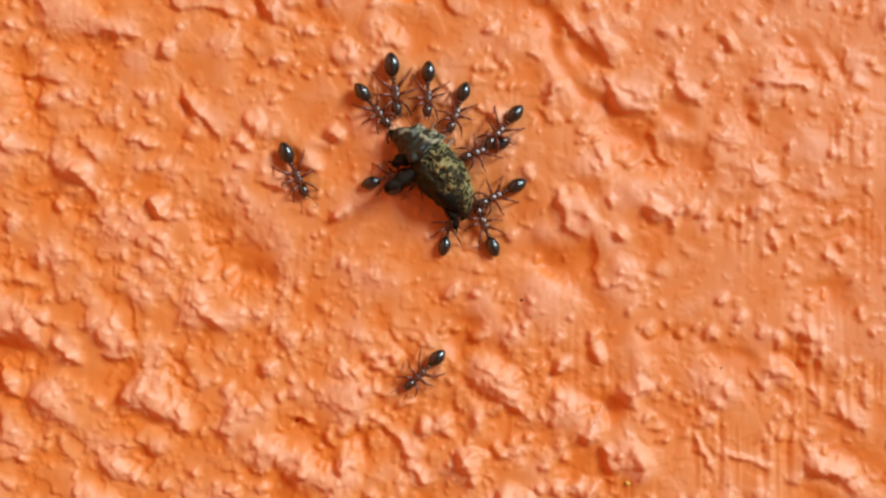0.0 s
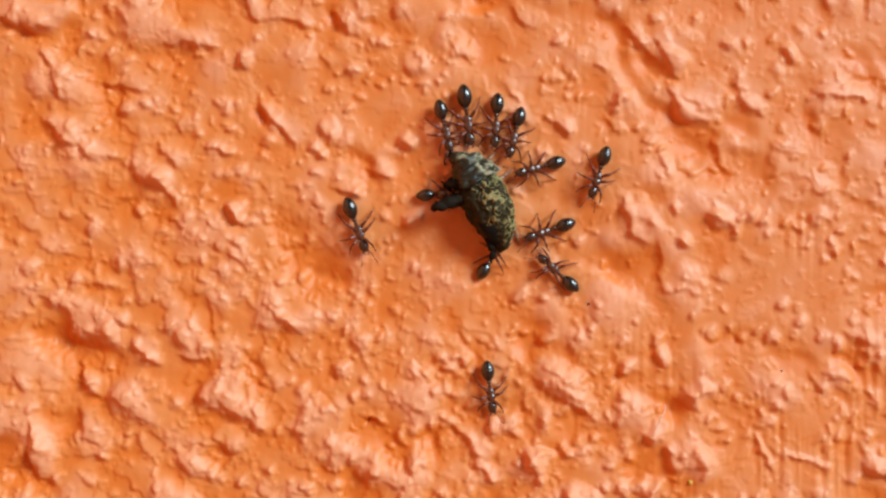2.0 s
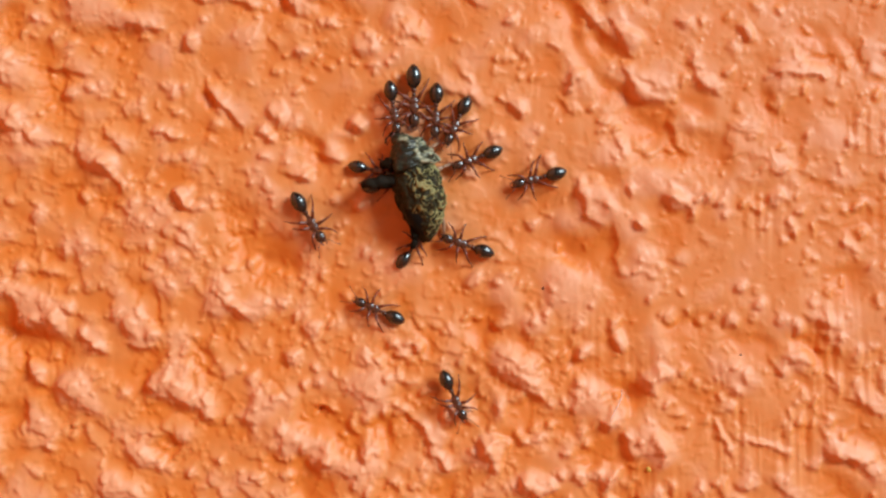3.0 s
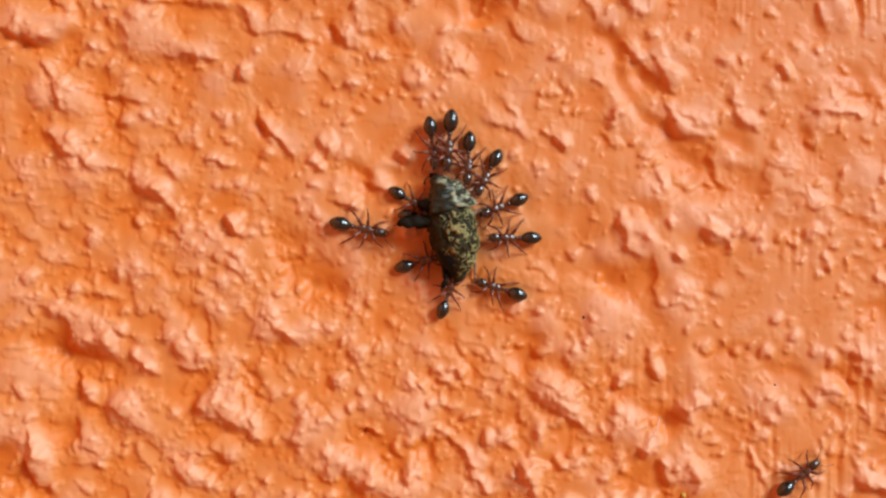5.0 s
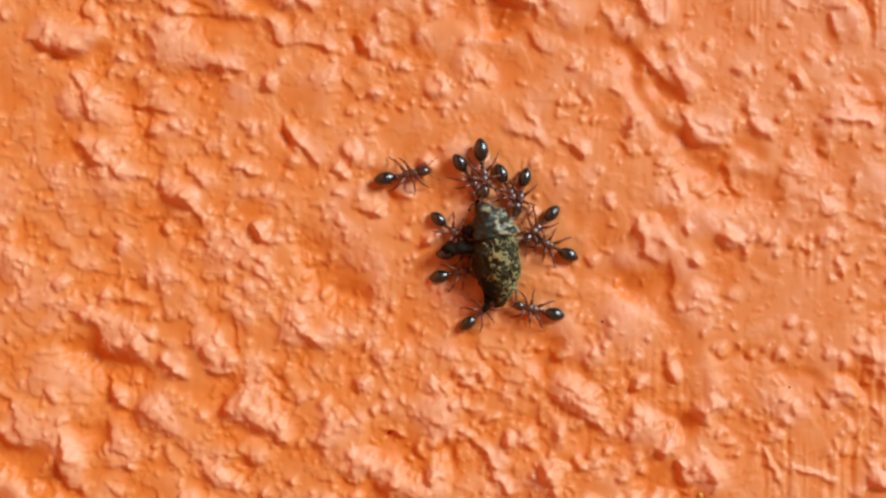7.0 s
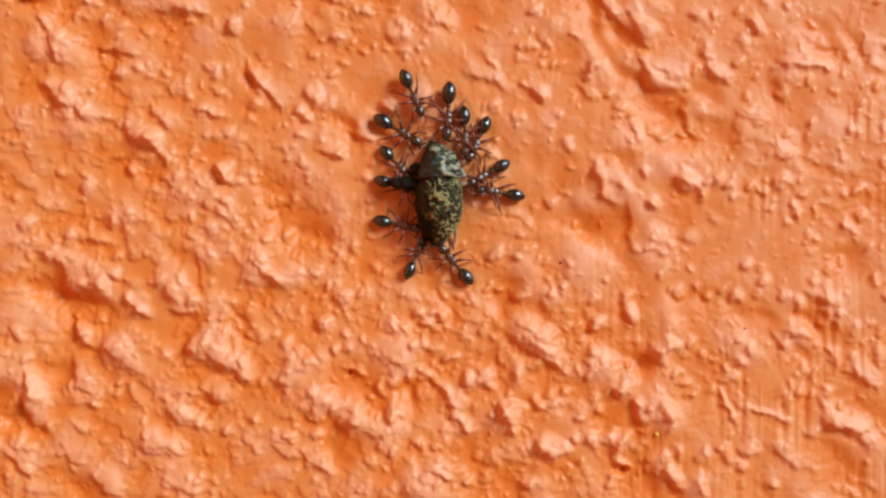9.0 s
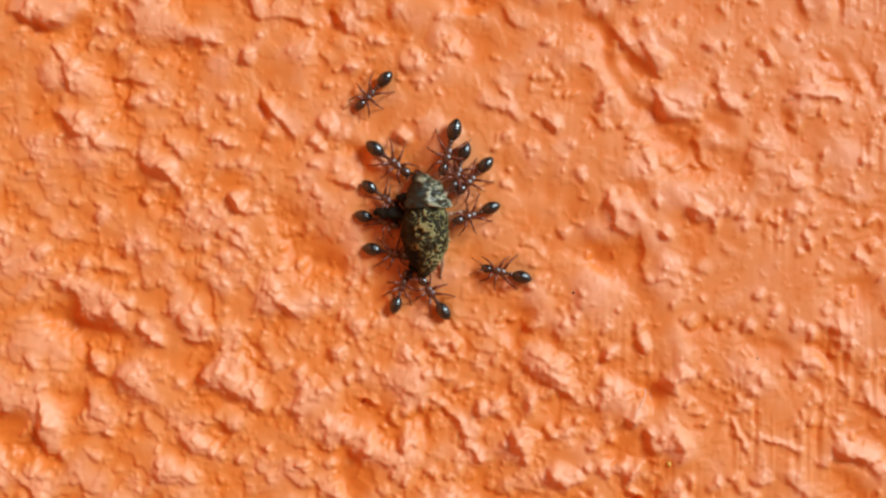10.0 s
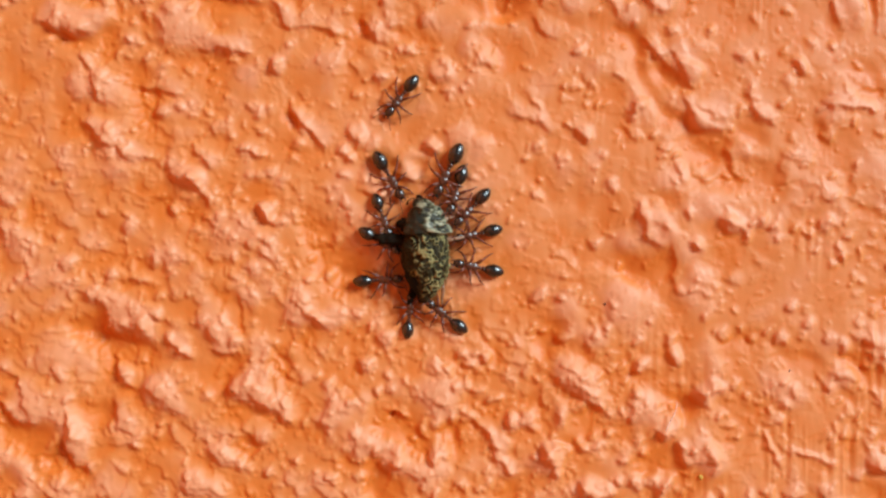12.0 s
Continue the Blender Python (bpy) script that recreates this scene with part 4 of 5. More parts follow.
def build_wall():
    ax, ox = spread_axis(GX, -1800.0, 1800.0)
    az, oz = spread_axis(GZ, -SPOT / MM, 1900.0)
    px, pz = np.meshgrid(ax, az)
    depth = np.zeros_like(px)
    depth[oz:oz + NZ, ox:ox + NX] = relief * EDGE
    outside = np.ones_like(px)
    outside[oz:oz + NZ, ox:ox + NX] = 0
    depth += outside * 0.4 * np.sin(px * 0.9 + 2 * np.sin(pz * 0.31)) * np.sin(pz * 0.8 + 2 * np.sin(px * 0.27))
    nx, nz = len(ax), len(az)
    front = np.stack([px * MM, -depth * MM, SPOT + pz * MM], -1).reshape(-1, 3)
    q = (np.arange(nz - 1)[:, None] * nx + np.arange(nx - 1)[None, :]).reshape(-1)
    faces = np.stack([q, q + 1, q + nx + 1, q + nx], 1)
    back = np.array([(x, 0.24, z) for z in (0.0, SPOT + 1.9) for x in (-1.8, 1.8)])
    verts = np.concatenate([front, back])
    b0 = nx * nz
    rim = [list(range(nx)) + [b0 + 1, b0], [(nz - 1) * nx + i for i in range(nx)][::-1] + [b0 + 2, b0 + 3],
           [k * nx for k in range(nz)][::-1] + [b0, b0 + 2], [k * nx + nx - 1 for k in range(nz)] + [b0 + 3, b0 + 1], [b0, b0 + 1, b0 + 3, b0 + 2]]
    me = bpy.data.meshes.new("wall")
    loops = np.concatenate([faces.reshape(-1), np.concatenate([np.array(r[::-1]) for r in rim])])
    totals = np.concatenate([np.full(len(faces), 4), np.array([len(r) for r in rim])])
    starts = np.concatenate([[0], np.cumsum(totals)[:-1]])
    me.vertices.add(len(verts))
    me.vertices.foreach_set("co", verts.astype(np.float32).ravel())
    me.loops.add(len(loops))
    me.loops.foreach_set("vertex_index", loops.astype(np.int32))
    me.polygons.add(len(totals))
    me.polygons.foreach_set("loop_start", starts.astype(np.int32))
    me.polygons.foreach_set("use_smooth", np.concatenate([np.ones(len(faces), bool), np.zeros(len(rim), bool)]))
    me.update(calc_edges=True)
    me.validate()
    lightened = np.full(len(verts), 0.4, np.float32)
    inner = lightened[:nx * nz].reshape(nz, nx)
    inner[oz:oz + NZ, ox:ox + NX] = CREST_LIGHT
    me.attributes.new("crest_light", "FLOAT", "POINT").data.foreach_set("value", lightened)
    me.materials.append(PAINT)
    return tagged(new("wall", me), "orange painted outdoor wall of lumpy rough plaster with brush marks", "wall", kind="structure")


def build_bounce():
    """Unseen ground and an added wall in the same paint, for warm bounce light."""
    # the ground is out of view; its terracotta is picked for warm bounce
    m, n, l, p = material("terracotta_bounce", (0.36, 0.16, 0.08), 0.8, 0.3)
    c = ramp(n, l, noise_node(n, l, 3, 6).outputs["Fac"], [(0.3, (0.36, 0.13, 0.05)), (0.7, (0.48, 0.19, 0.08))])
    l.new(c.outputs[0], p.inputs["Base Color"])
    bm = bmesh.new()
    s = 400.0
    bm.faces.new([bm.verts.new(v) for v in ((-s, -s, 0), (s, -s, 0), (s, s, 0), (-s, s, 0))])
    me = bpy.data.meshes.new("ground")
    bm.to_mesh(me)
    bm.free()
    me.materials.append(m)
    tagged(new("ground", me), "plain unseen ground below the wall, terracotta for warm bounce light", "ground", kind="structure")
    # added wall out of view: its orange bounce warms the shaded slopes
    bm = bmesh.new()
    bmesh.ops.create_cube(bm, size=1.0, matrix=Matrix.Translation((-0.62, -1.205, 1.25)) @ Matrix.Diagonal((0.24, 2.4, 2.5, 1)))
    bmesh.ops.bevel(bm, geom=bm.edges[:], offset=0.008, segments=2, affect="EDGES")
    me = bpy.data.meshes.new("wall_west")
    bm.to_mesh(me)
    bm.free()
    me.materials.append(PAINT)
    tagged(new("wall_west", me), "unseen orange wall added to bounce warm light onto the plaster", "wall", kind="structure")


# ---- ants ----
HIPS = {"fore": (0.15, 0.85, 0.47), "middle": (0.17, 0.52, 0.45), "hind": (0.15, 0.15, 0.46)}
LEGS = {"fore": ((0.60, 1.16, 0.86), (0.92, 1.58, 0.2), (1.04, 1.86, 0.02)),
        "middle": ((0.78, 0.5, 0.92), (1.24, 0.34, 0.2), (1.52, 0.2, 0.02)),
        "hind": ((0.70, -0.34, 0.95), (1.1, -0.92, 0.22), (1.3, -1.25, 0.02))}


def build_ant():
    root = new("ant")
    # gaster: four plates with shallow seams
    bm = bmesh.new()
    rings = []
    n, sides = 30, 20
    for i in range(n + 1):
        u = i / n
        s = max(math.sin(math.pi * (0.015 + 0.97 * u)), 0.02) ** (0.60 * (1 - u) + 0.62 * u)
        for seam in (0.2, 0.4, 0.66):
            s *= 1 - 0.035 * math.exp(-((u - seam) / 0.018) ** 2)
        y = -2.25 + 1.63 * u
        rings.append([Vector((0.52 * s * math.cos(a), y, 0.54 - 0.06 * u + 0.5 * s * math.sin(a))) * MM for a in (2 * math.pi * j / sides for j in range(sides))])
    loft(bm, rings)
    part("gaster", bm, GASTER, root, "glossy black egg-shaped abdomen")
    part("petiole", body_shape(egg(-0.44, -0.12, 0.15, 0.22, 0.5, 8)), THORAX, root)
    part("postpetiole", body_shape(egg(-0.74, -0.38, 0.2, 0.22, 0.5, 8)), THORAX, root)
    st = []
    for i in range(19):
        u = i / 18
        w = 0.14 + 0.31 * math.sin(math.pi * min(u * 1.15, 1)) ** 0.8 * (0.62 + 0.55 * u)
        w *= 1 - 0.36 * math.exp(-((u - 0.47) / 0.08) ** 2)
        e = min(1, 6 * u + 0.3, 6 * (1 - u) + 0.35)
        st.append((-0.24 + 1.28 * u, w * e, (0.18 + 0.08 * u) * e * (1 - 0.25 * math.exp(-((u - 0.47) / 0.08) ** 2)), 0.5 + 0.06 * math.sin(3.1 * u)))
    part("thorax", body_shape(st), THORAX, root)
    # head with a notched back, narrowed to the jaws
    st = []
    for i in range(15):
        u = i / 14
        s = math.sin(math.pi * (0.06 + 0.86 * u)) ** 0.5
        st.append((1.0 + 0.86 * u, (0.40 - 0.09 * u) * s, 0.28 * s, 0.5 - 0.08 * u))
    head = part("head", body_shape(st), HEAD, root)
    for s in (-1, 1):
        bm = bmesh.new()
        tube(bm, curve_points((0.17 * s, 1.78, 0.40), (0.02 * s, 2.06, 0.36), (0.07 * s, 0.04, 0)), swell(0.06, 0.06, 0.015), 6)
        part("mandible", bm, LEG, head)
        bm = bmesh.new()
        bmesh.ops.create_icosphere(bm, subdivisions=2, radius=0.075 * MM, matrix=Matrix.Translation(Vector((0.30 * s, 1.42, 0.55)) * MM) @ Matrix.Diagonal((0.6, 1.1, 1, 1)))
        part("eye", bm, EYE, head)
        base = Vector((0.13 * s, 1.72, 0.58))
        elbow = Vector((0.46 * s, 2.1, 0.8)) - base
        bm = bmesh.new()
        tube(bm, curve_points((0, 0, 0), elbow, (0.03 * s, 0, 0.04)), swell(0.03, 0.024, 0.03), 6)
        ant_feeler = part("antenna", bm, LEG, root, place=base * MM)
        bm = bmesh.new()
        tube(bm, curve_points(elbow, elbow + Vector((0.3 * s, 0.62, -0.4)), (-0.03 * s, 0.02, 0.05), 10), [0.021 + 0.004 * (i % 2) + 0.014 * (i > 7) for i in range(11)], 6)
        part("funiculus", bm, LEG, ant_feeler)
        for kind in ("fore", "middle", "hind"):
            hip = Vector(HIPS[kind])
            hip.x *= s
            k, a, f = (Vector((v[0] * s, v[1], v[2])) - hip for v in LEGS[kind])
            bm = bmesh.new()
            tube(bm, curve_points((0, 0, 0), k, (0, 0, 0.04)), swell(0.09, 0.165, 0.075), 8)
            leg = part("leg", bm, LEG, root, place=hip * MM)
            leg["gait"] = {"fore": 0, "middle": 1, "hind": 0}[kind] + (s > 0)
            bm = bmesh.new()
            tube(bm, curve_points(k, a, (0.03 * s, 0, 0.03)), swell(0.07, 0.1, 0.05), 7)
            part("tibia", bm, LEG, leg)
            bm = bmesh.new()
            tube(bm, curve_points(a, f, (0, 0, 0.04)), [0.05, 0.042, 0.046, 0.038, 0.04, 0.034, 0.026], 6)
            part("tarsus", bm, LEG, leg)
    return root


# ---- the beetle ----
def build_beetle():
    root = new("beetle")

    def half_width(u):
        """From the pointed tail (0) over the widest part to the shoulders (1)."""
        return 0.30 + 1.62 * math.sin(math.pi / 2 * min(1, u / 0.66)) ** 0.9 - 0.26 * max(0, (u - 0.66) / 0.34) ** 2

    def curls(p, pitch=2.9):
        """Curled pale lines of scales: 1 on the lines, 0 in the dark gaps between them."""
        q = p + Vector((noise.noise(p * 1.9), noise.noise(p * 1.9 + Vector((7, 0, 0))), noise.noise(p * 1.7 + Vector((0, 9, 0))))) * 0.22
        line = min(1, max(0, 1.25 - 3.7 * abs(noise.noise(q * pitch))))
        broken = min(1, max(0, 0.85 + 1.5 * noise.noise(q * 2.3 + Vector((4, 2, 8)))))
        patch = min(1, max(0.25, 0.8 + 0.9 * noise.noise(p * 0.7 + Vector((1, 8, 3)))))
        return line * broken * patch

    # u runs from the tail (0) to the shoulders (1)
    for s in (-1, 1):
        bm = bmesh.new()
        shade = bm.verts.layers.float.new("scales")
        nu, na = 150, 64
        rows = []
        for i in range(nu + 1):
            u = i / nu
            w = half_width(u)
            h = 0.75 + 1.65 * math.sin(math.pi * (0.02 + 0.70 * u ** 0.85)) ** 0.8
            row = []
            for j in range(na + 1):
                a = (math.pi / 2) * (j / na) * 1.16
                groove = 1 - 0.035 * math.exp(-(j / 2.0) ** 2)
                p = Vector((s * w * math.sin(a), -4.1 + 5.3 * u, 0.45 + (h - 0.45) * math.cos(a) * groove))
                # pale scales stop sooner on the -x case: its shade is painted in
                low = min(1, max(0, (j / na + 0.25 * noise.noise(p * 1.3) - (0.44 if s < 0 else 0.8)) / 0.2))
                r = curls(p) * (1 - low) * min(1, max(0, (u - 0.02) / 0.07))
                knob = 0.19 * r + noise.noise(p * 1.0) * 0.2 + noise.noise(p * 3.2) * 0.09 - 0.1
                d = Vector((s * math.sin(a), 0, math.cos(a)))
                v = bm.verts.new((p + d * knob * min(1, 5 * u + 0.3)) * MM)
                v[shade] = r
                row.append(v)
            rows.append(row)
        for a, b in zip(rows, rows[1:]):
            for j in range(na):
                bm.faces.new((a[j], a[j + 1], b[j + 1], b[j]))
        part("elytron", bm, ELYTRA, root, "mottled olive wing case with curled pale scales")
    part("abdomen", body_shape(egg(-4.05, 1.35, 1.75, 0.95, 0.85, 18, 1.0, 1.0)), BELLY, root, "black underside")

    def knobbly(stations, amount, sides=48):
        bm = body_shape(stations, sides)
        shade = bm.verts.layers.float.new("scales")
        for v in bm.verts:
            q = v.co / MM
            # the last factor darkens the -x side, shade put into the colour
            r = max(0.7 * curls(q), min(1, max(0, 0.25 + 1.7 * noise.noise(q * 2.3 + Vector((3, 1, 5))) + 0.8 * noise.noise(q * 6.0)))) * min(1, max(0, (q.z - 0.8) / 0.5)) * min(1, max(0.25, 1.0 + 0.9 * q.x))
            v[shade] = r
            v.co += (Vector((q.x, 0, q.z - 1.2)).normalized()) * (r * amount + noise.noise(q * 1.35) * amount * 1.2 + noise.noise(q * 3.3) * amount * 0.6) * MM
        return bm

    st = []
    for i in range(41):
        u = i / 40
        s = min(1, 0.72 + 5 * u, 0.7 + 4.0 * (1 - u))
        st.append((1.05 + 2.25 * u, (1.72 - 0.66 * u ** 1.6) * s, (1.18 - 0.3 * u) * s, 1.2 - 0.12 * u))
    part("pronotum", knobbly(st, 0.25), PRONOTUM, root, "rough grey-green neck shield")
    st = []
    for i in range(25):
        u = i / 24
        s = math.sin(math.pi * (0.16 + 0.78 * u)) ** 0.5
        st.append((2.95 + 1.0 * u, (0.92 - 0.2 * u) * s, (0.72 - 0.2 * u) * s, 1.05 - 0.3 * u))
    head = part("head", knobbly(st, 0.08, 32), PRONOTUM, root, "small grey-green head bent down")
    bm = bmesh.new()
    tube(bm, [(0, 3.6, 0.75), (0, 3.9, 0.55), (0, 4.02, 0.35), (0, 4.05, 0.12)], [0.32, 0.28, 0.24, 0.18], 12)
    part("snout", bm, BELLY, head)
    for s in (-1, 1):
        bm = bmesh.new()
        bmesh.ops.create_icosphere(bm, subdivisions=2, radius=0.14 * MM, matrix=Matrix.Translation(Vector((0.66 * s, 3.4, 0.95)) * MM))
        part("eye", bm, EYE, head)
        bm = bmesh.new()
        tube(bm, [(0.2 * s, 3.7, 0.55), (0.6 * s, 3.95, 0.6), (0.95 * s, 3.75, 0.5), (1.1 * s, 3.45, 0.45)], [0.05, 0.05, 0.05, 0.08], 7)
        part("antenna", bm, SHANK, head)
        # the raised flank has thick dark legs, the other one thin tan legs
        if s < 0:
            skin = SHANK
            limbs = (((0.7, 1.7, 0.5), (1.75, 1.9, 0.0), (1.2, 2.3, -0.7), (1.3, 2.6, -0.9)),
                     ((0.8, 0.45, 0.3), (3.5, 1.0, -0.65), (2.4, 1.3, -1.4), (2.2, 1.5, -1.5)),
                     ((0.6, -2.4, 0.1), (0.9, -3.8, 0.3), (1.2, -4.25, 0.2), (1.3, -4.45, 0.1)))
        else:
            skin = TAN
            limbs = (((0.8, 2.0, 0.9), (1.7, 2.3, 1.5), (2.7, 2.6, 1.5), (3.2, 2.7, 1.3)),
                     ((1.2, 0.6, 0.9), (2.0, 0.7, 1.5), (3.1, 0.85, 1.5), (3.6, 0.9, 1.3)),
                     ((0.8, -1.6, 0.7), (1.3, -2.8, 1.0), (1.3, -3.9, 0.9), (1.4, -4.4, 0.8)))
        for (hip, knee, ankle, toe), thick in zip(limbs, (0.56, 0.46, 0.34) if s < 0 else (0.28, 0.28, 0.28)):
            hip, knee, ankle, toe = (Vector((v[0] * s, v[1], v[2])) for v in (hip, knee, ankle, toe))
            bm = bmesh.new()
            if s < 0:
                # ridged femur, blunt at the knee
                round_off = [thick * min(1, 0.55 + 0.2 * i, 0.4 + 0.22 * (16 - i)) * (1.08 - 0.25 * i / 16) for i in range(17)]
                tube(bm, curve_points(hip, knee, (-0.1, 0.12, 0.08), 16), round_off, 18)
                for v in bm.verts:
                    q = v.co / MM
                    v.co += Vector((noise.noise(q * 2.6), noise.noise(q * 2.6 + Vector((5, 0, 0))), noise.noise(q * 2.6 + Vector((0, 5, 0))))) * 0.2 * MM
            else:
                tube(bm, curve_points(hip, knee, (0, 0, 0.08)), swell(0.18, thick, 0.13), 9)
            leg = part("leg", bm, skin, root)
            bm = bmesh.new()
            tube(bm, curve_points(knee, ankle, (0.04 * s, 0, 0)), swell(0.24 if s < 0 else 0.11, 0.34 if s < 0 else 0.18, 0.12 if s < 0 else 0.08), 8)
            part("tibia", bm, skin, leg)
            bm = bmesh.new()
            tube(bm, curve_points(ankle, toe, (0, 0, 0.03)), [0.08, 0.06, 0.09, 0.06, 0.09, 0.06, 0.04], 7)
            part("tarsus", bm, skin, leg)
    # the back is arched: head and tail lie nearer to the wall
    for ob in [root, *root.children_recursive]:
        for v in ob.data.vertices if ob.data else ():
            v.co.z -= 0.042 * v.co.y ** 2 / MM
    return root


# ---- bits stuck to the wall ----
def build_bits():
    m = material("white_fibre", (0.82, 0.62, 0.52), 0.5, 0.4)[0]
    bm = bmesh.new()
    pts = []
    for i in range(9):
        u = i / 8
        x, z = 12.55 - 0.95 * u + 0.12 * math.sin(5 * u), -14.15 - 2.2 * u
        pts.append((x, -wall_height(x, z) - 0.03, SPOT / MM + z))
    tube(bm, pts, [0.012, 0.018, 0.022, 0.022, 0.025, 0.022, 0.022, 0.018, 0.012], 6)
    ob = part("fibre", bm, m, None)
    tagged(ob, "thin pale fibre stuck in the orange paint", "fibre")
    dark = material("dark_grit", (0.04, 0.018, 0.012), 0.7, 0.3)[0]
    yellow = material("yellow_grit", (0.6, 0.36, 0.06), 0.6, 0.3)[0]
    for x, z, r, mat, label in ((6.82, -6.74, 0.11, dark, "tiny dark speck of grit on the orange paint"),
                                (21.1, -11.7, 0.08, dark, "tiny dark speck of grit on the orange paint"),
                                (14.3, -19.9, 0.2, yellow, "tiny yellow crumb in a dip of the wall")):
        bm = bmesh.new()
        bmesh.ops.create_icosphere(bm, subdivisions=2, radius=1.0)
        for v in bm.verts:
            k = 1 + 0.35 * noise.noise(v.co * 1.7 + Vector((x, z, 0)))
            v.co = Vector((x + v.co.x * r * k, -wall_height(x, z) + v.co.y * r * 0.6 * k, SPOT / MM + z + v.co.z * r * k)) * MM
        tagged(part("grit", bm, mat, None), label, "grit")


build_bounce()
wall = build_wall()
build_bits()
beetle = tagged(build_beetle(), "dead mottled olive-brown weevil dragged over the orange wall by ants", "beetle")

# ---- who goes where: seconds, x, z on the wall in millimetres, heading in degrees ----
PATH_A1 = [
    (0.0, -3.64, 7.03, -52), (0.5, -3.52, 6.93, -65), (1.0, -3.30, 6.67, -64), (1.5, -3.49, 6.63, -75),
    (2.0, -3.74, 6.16, -77), (2.5, -3.88, 5.95, -77), (2.7, -3.84, 6.13, -80), (4.3, -4.20, 6.23, -85),
    (4.5, -4.46, 6.24, -87), (5.0, -4.48, 5.91, -83), (5.5, -5.68, 4.87, -86), (6.0, -6.14, 3.88, -63),
    (6.5, -4.89, 4.50, -43), (7.0, -3.29, 4.10, -56), (7.2, -3.30, 3.80, -58), (8.8, -4.02, 4.81, -57),
    (9.0, -4.60, 6.00, -66), (9.5, -6.69, 8.10, -95), (10.0, -8.80, 8.58, -133), (10.5, -9.24, 9.39, -157),
    (11.0, -8.88, 8.70, -127), (11.5, -8.71, 8.76, -113), (12.0, -8.97, 8.90, -127),
]
PATH_A2 = [
    (0.0, -2.21, 8.48, -84), (0.5, -2.05, 7.75, -82), (1.0, -2.04, 7.64, -83), (1.5, -1.96, 7.35, -82),
    (2.0, -2.12, 6.94, -83), (2.5, -2.26, 6.93, -85), (2.7, -2.30, 6.98, -87), (4.3, -3.16, 6.59, -97),
    (4.5, -3.26, 6.19, -95), (5.0, -3.27, 6.11, -95), (5.5, -3.28, 6.05, -94), (6.0, -3.35, 5.43, -90),
    (6.5, -2.70, 4.77, -87), (7.0, -2.32, 4.62, -85), (7.2, -2.29, 4.67, -85), (8.8, -2.10, 4.60, -89),
    (9.0, -1.94, 4.60, -93), (9.5, -2.33, 4.57, -98), (10.0, -2.90, 4.12, -105), (10.5, -3.32, 4.57, -113),
    (11.0, -4.33, 4.25, -118), (11.5, -4.91, 3.64, -114), (12.0, -5.35, 3.19, -115),
]
PATH_A3 = [
    (0.0, 0.17, 8.10, -92), (0.5, 0.03, 7.45, -91), (1.0, -0.01, 7.28, -93), (1.5, 0.14, 6.72, -93),
    (2.0, -0.00, 6.55, -94), (2.5, -0.25, 6.16, -93), (2.7, -0.52, 6.03, -93), (4.3, -1.65, 5.30, -92),
    (4.5, -1.83, 5.03, -93), (5.0, -1.83, 4.75, -93), (5.5, -1.72, 4.68, -88), (6.0, -1.47, 4.56, -87),
    (6.5, -0.84, 3.52, -65), (7.0, -0.30, 3.16, -65), (7.2, -0.33, 3.30, -66), (8.8, -0.69, 3.03, -87),
    (9.0, -0.64, 3.04, -88), (9.5, -1.32, 2.89, -106), (10.0, -2.12, 2.65, -107), (10.5, -3.25, 2.57, -105),
    (11.0, -3.92, 2.47, -119), (11.5, -4.16, 2.22, -103), (12.0, -4.67, 1.64, -106),
]
PATH_A4 = [
    (0.0, 2.23, 6.79, -110), (0.5, 2.15, 6.32, -105), (1.0, 2.11, 6.49, -108), (1.5, 1.66, 5.79, -101),
    (2.0, 1.36, 5.66, -105), (2.5, 1.04, 5.44, -113), (2.7, 0.83, 5.34, -114), (4.3, -0.14, 4.18, -120),
    (4.5, -0.44, 3.96, -117), (5.0, -0.45, 3.73, -117), (5.5, -0.38, 3.61, -116), (6.0, -0.05, 3.54, -113),
    (6.5, 0.49, 3.17, -109), (7.0, 0.54, 2.80, -104), (7.2, 0.51, 2.84, -105), (8.8, 0.43, 2.57, -109),
    (9.0, 0.30, 2.48, -114), (9.5, -0.27, 2.37, -124), (10.0, -1.04, 2.03, -134), (10.5, -1.97, 1.64, -139),
    (11.0, -2.95, 1.43, -144), (11.5, -3.26, 1.15, -141), (12.0, -3.58, 0.39, -133),
]
PATH_E1 = [
    (0.0, 4.03, 3.94, -158), (0.5, 4.10, 3.95, -161), (1.0, 3.66, 3.84, -169), (1.5, 3.37, 3.43, -160),
    (2.0, 3.04, 3.28, -164), (2.5, 2.77, 2.75, -162), (2.7, 2.40, 2.68, -160), (4.3, 0.82, 1.75, -158),
    (4.5, 0.67, 1.46, -161), (5.0, 0.62, 1.43, -158), (5.5, 0.94, 1.44, -154), (6.0, 1.42, 1.39, -149),
    (6.5, 1.70, 1.10, -141), (7.0, 1.93, 0.44, -135), (7.2, 1.97, 0.48, -137), (8.8, 1.20, 0.09, -149),
    (9.0, 0.96, -0.03, -150), (9.5, 0.19, -0.17, -162), (10.0, -0.94, -0.79, -158), (10.5, -1.84, -0.89, -166),
    (11.0, -2.67, -1.15, -171), (11.5, -2.74, -1.25, -175), (12.0, -3.20, -1.48, -167),
]
